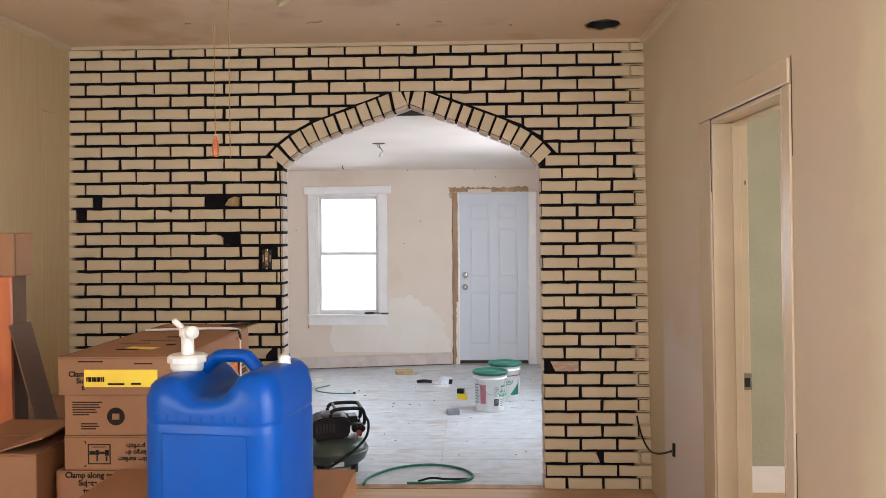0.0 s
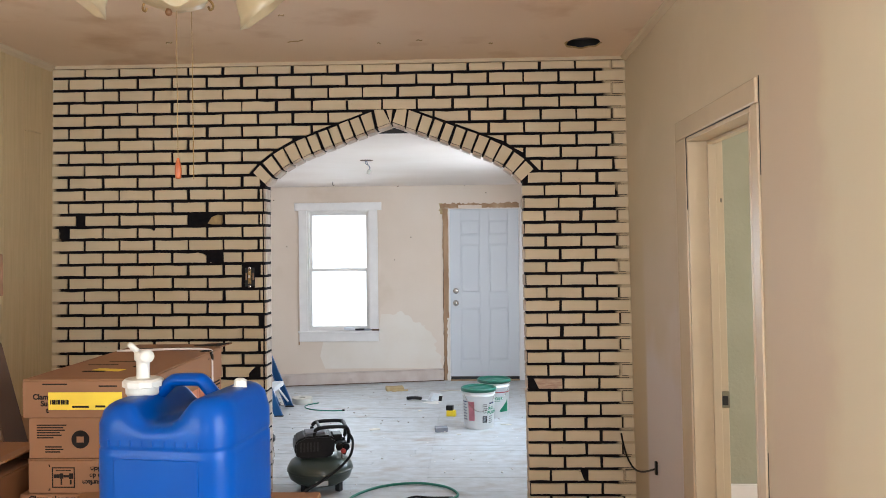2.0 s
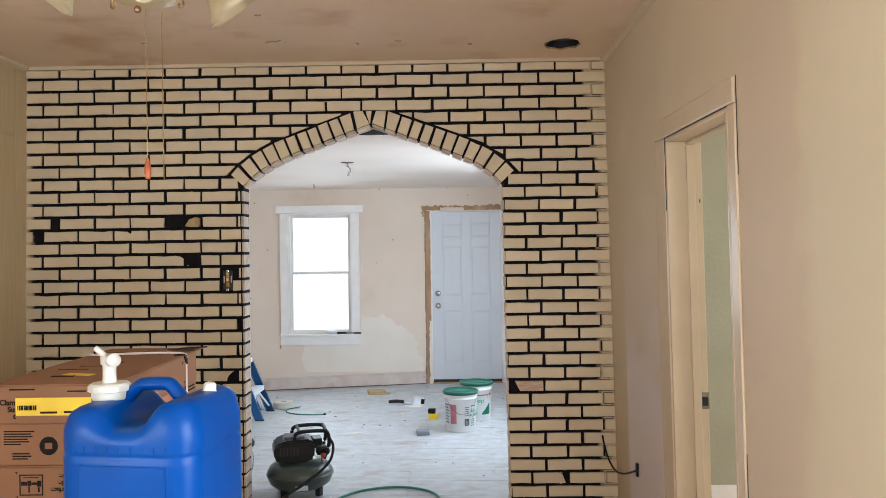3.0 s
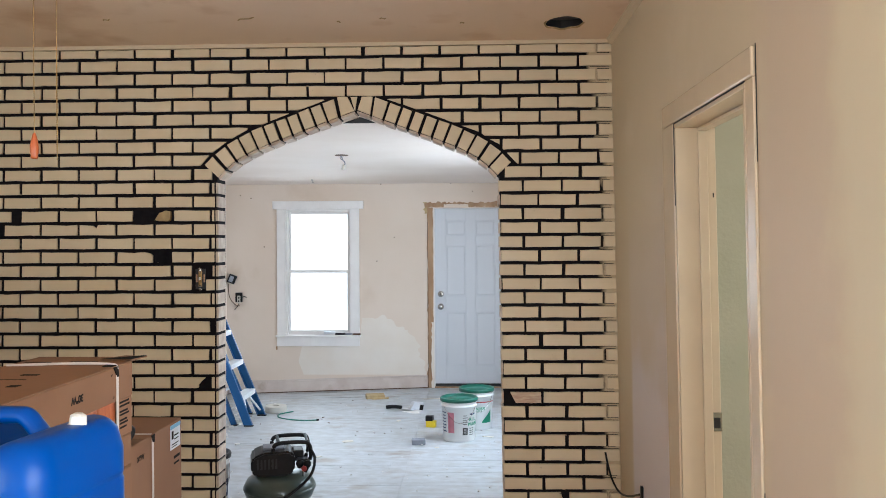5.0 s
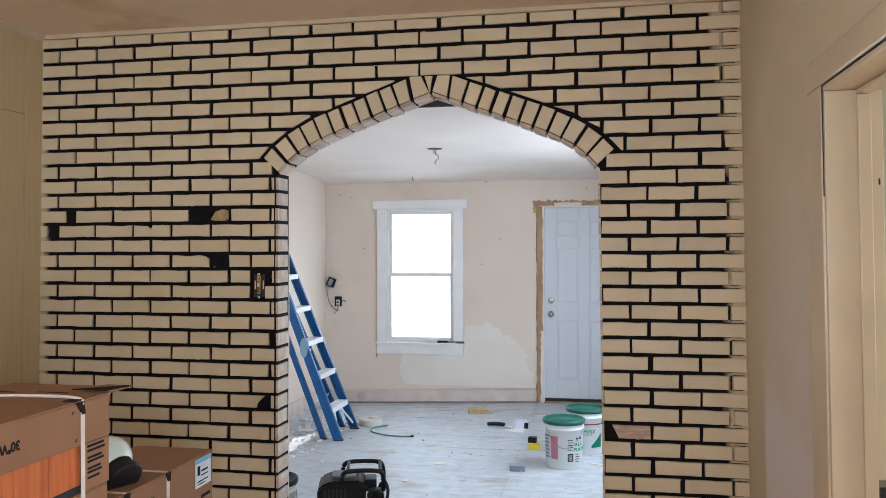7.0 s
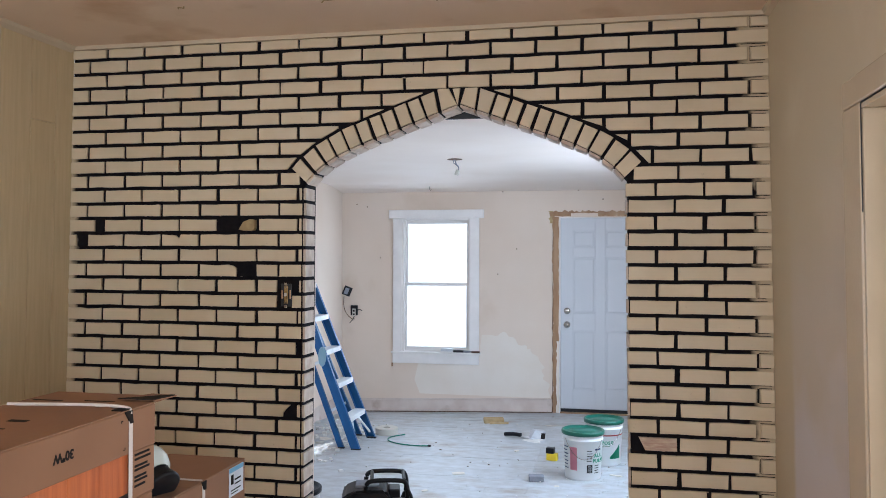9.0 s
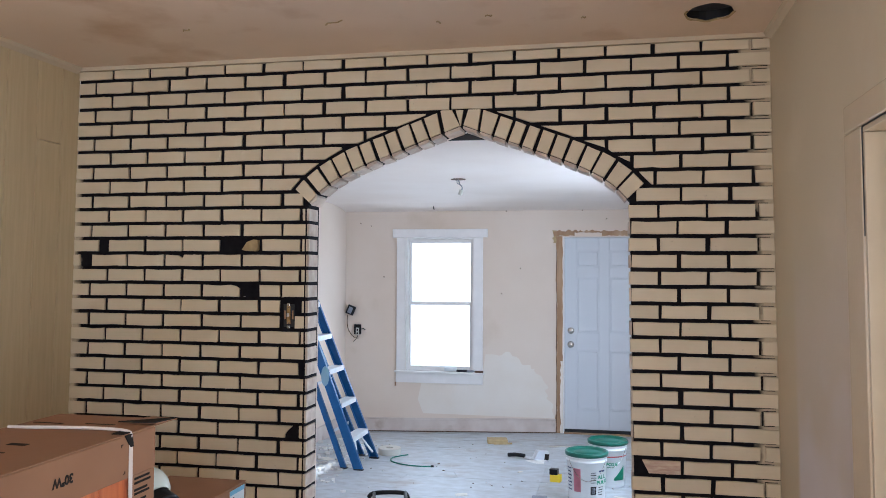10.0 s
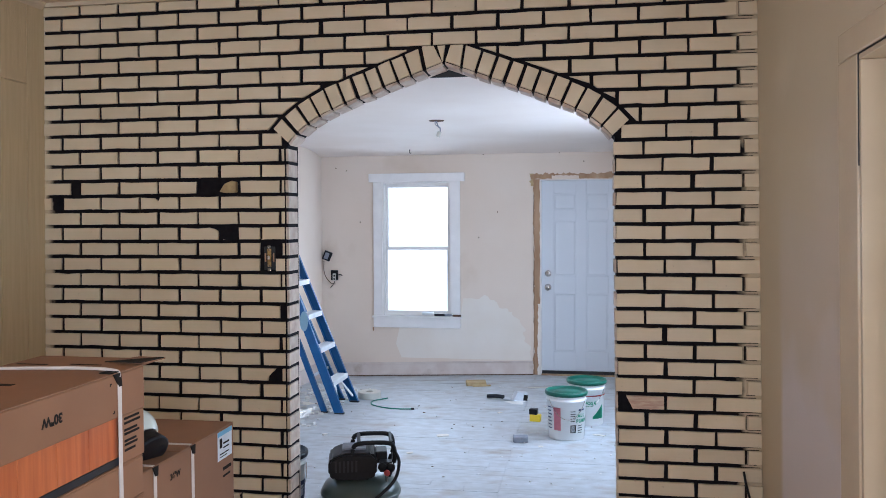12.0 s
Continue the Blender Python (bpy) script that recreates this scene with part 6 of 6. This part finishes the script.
def loose_items():
    """Tools, scraps and cords on the far room's floor and sill."""
    s = thing("sanding_sponge", "grey sanding sponge block lying on the floor", "sponge", pose(-0.105, 7.02, 0, 0, 0, 8))
    part("block", box((-0.055, -0.04, 0), (0.055, 0.04, 0.042), 0.006), "sponge", s)
    s = thing("sponge", "tan grout sponge lying on the floor", "sponge", pose(-0.70, 9.10, sag(-0.70, 9.10), 0, 0, 12))
    part("block", box((-0.11, -0.07, 0), (0.09, 0.06, 0.045), 0.010), "tan", s)
    part("scrap", box((-0.05, -0.10, 0.0), (0.13, -0.075, 0.02), 0.003), "tan", s)
    y = thing("yellow_box", "small yellow and black box on the floor", "box", pose(-0.035, 7.66, 0, 0, 0, -10))
    part("body", box((-0.04, -0.03, 0), (0.045, 0.03, 0.055), 0.003), "yellow", y)
    part("top", box((-0.045, -0.028, 0.0555), (0.02, 0.028, 0.10), 0.003), "black", y, "black top")
    t = thing("trowel", "plastering trowel with black handle on the floor", "trowel", pose(-0.42, 8.42, 0, 0, 0, -12))
    part("handle", tube([(-0.10, 0, 0.022), (-0.02, 0, 0.03), (0.06, 0, 0.026)], 0.018, 12, 4), "black", t, "", True)
    part("blade", prism([(0.06, -0.03), (0.19, -0.07), (0.21, 0.06), (0.06, 0.03)], 0.012, 0.016, "z"), "alu", t)
    k = thing("mud_pan", "white mud pan tipped on the floor", "pan", pose(-0.215, 8.40, 0, 0, 0, 25) @ Matrix.Scale(0.72, 4))
    part("pan", prism([(-0.12, 0.0), (0.06, 0.0), (0.09, 0.10), (-0.05, 0.12)], -0.05, 0.05), "alu", k)
    part("label_side", box((0.02, -0.0525, 0.012), (0.075, -0.0505, 0.085), 0, pose(0, 0, 0, 0, 8, 0)), "ink", k)
    part("spill", lathe([(0.0, 0.012), (0.06, 0.010), (0.10, 0.003), (0.115, 0.0)], 14, pose(-0.08, -0.08, 0), lambda q, a: 0.25 * math.sin(3 * a) + 0.15 * math.cos(5 * a)), "dust", k)
    r = thing("tape_roll", "white roll of drywall tape lying flat", "tape roll", pose(-1.60, 8.33, sag(-1.60, 8.33)))
    part("roll", lathe([(0.035, 0.0), (0.10, 0.0), (0.105, 0.005), (0.105, 0.055), (0.10, 0.06), (0.035, 0.06), (0.035, 0.0)], 40), "white_plastic", r, "", False)
    g = thing("green_cord", "thin green cord end lying on the floor", "cord")
    part("cord", tube([(-1.42, 8.30, 0.006), (-1.52, 8.17, 0.006), (-1.50, 8.03, 0.006), (-1.38, 7.93, 0.006), (-1.22, 7.89, 0.006), (-1.10, 7.90, 0.008)], 0.0055, 8, 7), "cord", g, "", True)
    part("tip", tube([(-1.115, 7.90, 0.009), (-1.09, 7.90, 0.009)], 0.009, 8), "black", g)
    h = thing("air_hose", "green rubber air hose looped on the floor", "hose")
    part("hose", tube([(-0.62, 4.99, 0.012), (-0.60, 5.16, 0.010), (-0.45, 5.36, 0.010), (-0.22, 5.44, 0.010), (-0.02, 5.36, 0.010), (0.07, 5.20, 0.010), (0.02, 5.09, 0.010), (-0.15, 5.045, 0.010), (-0.35, 5.03, 0.010)], 0.0085, 10, 8), "cord", h, "", True)
    part("dark_run", tube([(0.04, 5.12, 0.011), (-0.1, 5.08, 0.022), (-0.2, 5.10, 0.022), (-0.28, 5.06, 0.012)], 0.0075, 8, 6), "black", h, "", True)
    p = thing("putty_knife", "putty knife lying on the window sill", "putty knife", pose(-1.19, YF - 0.025, 0.606, 0, 0, 4))
    part("handle", box((-0.04, -0.012, 0.002), (0.075, 0.012, 0.026), 0.005), "black", p)
    part("blade", box((-0.17, -0.022, 0.012), (-0.041, 0.022, 0.044), 0.003), "alu", p)
    c = thing("caulk_tube", "small grey tube lying on the window sill", "tube", pose(-1.08, YF - 0.02, 0.619, 0, 90, 0))
    part("tube", lathe([(0.0, -0.05), (0.012, -0.05), (0.012, 0.03), (0.004, 0.05), (0.0, 0.05)], 12), "sponge", c, "", True)
    k = thing("wood_chip", "dark chip of wood at the end of the sill", "wood chip", pose(-0.985, YF - 0.035, 0.606))
    part("chip", box((-0.045, -0.01, 0), (0.045, 0.015, 0.02), 0.002), "carton_in", k)


def device_boxes():
    d = thing("thermostat_box", "dark metal wall box hanging askew on wires", "wall box")
    part("housing", box((-0.045, -0.035, -0.05), (0.045, 0.0, 0.05), 0.004, pose(-2.425, YF - 0.012, 1.255, 8, 22, 20)), "black", d)
    part("face", box((-0.03, -0.038, -0.035), (0.015, -0.0355, 0.035), 0.001, pose(-2.425, YF - 0.012, 1.255, 8, 22, 20)), "sponge", d)
    part("wire", tube([(-2.46, YF - 0.02, 1.20), (-2.462, YF - 0.02, 1.10), (-2.44, YF - 0.02, 1.02), (-2.38, YF - 0.025, 0.955), (-2.33, YF - 0.03, 0.945)], 0.004, 6, 6), "carton_in", d)
    o = thing("outlet", "bare electrical outlet with loose wires on the wall", "outlet")
    part("box", box((-2.385, YF - 0.018, 0.985), (-2.305, YF - 0.0006, 1.095), 0.003), "black", o)
    part("receptacle", box((-2.362, YF - 0.026, 0.975), (-2.325, YF - 0.0185, 1.06), 0.003), "white_plastic", o)
    for z in (1.035, 0.998):
        part("socket", box((-2.352, YF - 0.0275, z - 0.009), (-2.335, YF - 0.0265, z + 0.009), 0), "ink", o)
    part("wire", tube([(-2.30, YF - 0.02, 1.045), (-2.27, YF - 0.03, 1.05), (-2.25, YF - 0.03, 1.035)], 0.005, 6, 5), "black", o)
    part("wire", tube([(-2.34, YF - 0.02, 0.975), (-2.355, YF - 0.03, 0.94), (-2.39, YF - 0.03, 0.90)], 0.004, 6, 5), "black", o)
    h = thing("ceiling_box", "open ceiling junction box with dangling lamp socket", "light fixture", pose(-0.765, 7.26, H2))
    part("plate", lathe([(0.0, -0.004), (0.055, -0.004), (0.06, 0.0)], 24), "carton_in", h, "dark open box")
    part("wires", add_tube(tube([(0, 0, -0.004), (0.012, 0.0, -0.04), (0.03, 0, -0.065), (0.025, 0, -0.10)], 0.005, 6, 5), [(-0.01, 0, -0.004), (-0.01, 0, -0.03), (0.03, 0.0, -0.055)], 0.004, 6), "sponge", h)
    part("socket", tube([(0.026, 0, -0.085), (0.012, 0, -0.125)], 0.016, 10), "white_plastic", h)
    k = thing("hook", "small dark hook in the ceiling edge", "hook", pose(-1.44, YF - 0.26, H2 - 0.03))
    part("hook", tube([(0, 0, 0.02), (0, 0, -0.03), (0.012, 0, -0.04), (0.014, 0, -0.025)], 0.004, 6), "black", k)
    n = thing("nail_tab", "bent bracket below the window sill", "bracket")
    part("tab", box((-1.918, YF - 0.012, 0.435), (-1.903, YF - 0.0006, 0.476), 0.002), "rawwood", n)
    n2 = thing("wall_nails", "rusty nails and screw holes in bare plaster wall", "nail")
    bm = bmesh.new()
    for x, z in ((-0.7, 2.33), (0.10, 2.335), (-2.2, 2.18), (-2.05, 1.62), (-0.75, 1.45), (-0.55, 1.72), (-2.32, 2.21), (0.35, 2.24)):
        add_box(bm, (x - 0.006, YF - 0.003, z - 0.006), (x + 0.006, YF - 0.0005, z + 0.006), 0.001)
    part("nails", bm, "carton_in", n2)


def debris():
    """Plaster crumbs and scraps of paper scattered over the boards."""
    rnd = random.Random(21)
    bm = bmesh.new()
    for i in range(420):
        if i < 190:
            x, y = rnd.gauss(-2.05, 0.20), rnd.gauss(7.9, 0.55)
            s = rnd.uniform(0.008, 0.045)
        elif i < 250:
            x, y = rnd.gauss(0.2, 0.4), rnd.gauss(7.3, 0.8)
            s = rnd.uniform(0.004, 0.014)
        else:
            x, y = rnd.uniform(-2.4, 1.1), rnd.uniform(5.2, 9.6)
            s = rnd.uniform(0.003, 0.016)
        if not -2.46 < x < 1.1 or y > 9.6 or y < 5.15:
            continue
        h = s * rnd.uniform(0.15, 0.6)
        add_box(bm, (-s / 2, -s * 0.35, 0), (s / 2, s * 0.35, h), 0, pose(x, y, 0.0004, 0, 0, rnd.uniform(0, 180)))
    ob = part("plaster_debris", settle(bm), "dust")
    tagged(ob, "scattered plaster crumbs and dust on the floorboards", "debris", kind="stuff")
    dark = bmesh.new()
    for i in range(45):
        x, y = rnd.uniform(-2.3, 1.0), rnd.uniform(5.2, 9.5)
        s = rnd.uniform(0.005, 0.022)
        add_box(dark, (-s / 2, -s * 0.2, 0), (s / 2, s * 0.2, s * 0.25), 0, pose(x, y, 0.0004, 0, 0, rnd.uniform(0, 180)))
    ob = part("wood_crumbs", settle(dark), "carton_in")
    tagged(ob, "dark splinters and crumbs on the floorboards", "debris", kind="stuff")
    for x, y, w, d, a in ((-0.70, 7.10, 0.10, 0.06, 24), (0.47, 7.28, 0.10, 0.03, -18), (-0.85, 6.6, 0.05, 0.03, 40), (0.05, 6.9, 0.04, 0.03, 15), (0.0, 9.0, 0.38, 0.014, 6), (-0.35, 7.9, 0.05, 0.03, 60), (-1.95, 8.5, 0.13, 0.10, 30), (-2.1, 8.0, 0.16, 0.09, -20)):
        p = thing("paper_scrap", "torn pale scrap lying on the floor", "scrap", pose(x, y, 0.0005 + sag(x, y), 0, 0, a), "paper scraps")
        part("sheet", prism([(-w / 2, -d / 2), (w * 0.4, -d * 0.55), (w / 2, d * 0.3), (w * 0.1, d / 2), (-w * 0.45, d * 0.35)], 0.0, 0.004, "z"), "paper", p)


stepladder()
compressor()
buckets()
loose_items()
device_boxes()
debris()


def wall_marks():
    """Hairline cracks and old nail holes in the cream wall."""
    c = thing("wall_crack", "hairline crack running across cream painted wall", "crack")
    part("crack", tube([(1.1395, 2.02, 2.38), (1.1390, 1.90, 2.42), (1.1380, 1.82, 2.43), (1.1370, 1.70, 2.47)], 0.0016, 5, 5), "tan", c)


wall_marks()

# ---- the bricks, last ----
make_arch_bricks()
make_bricks()
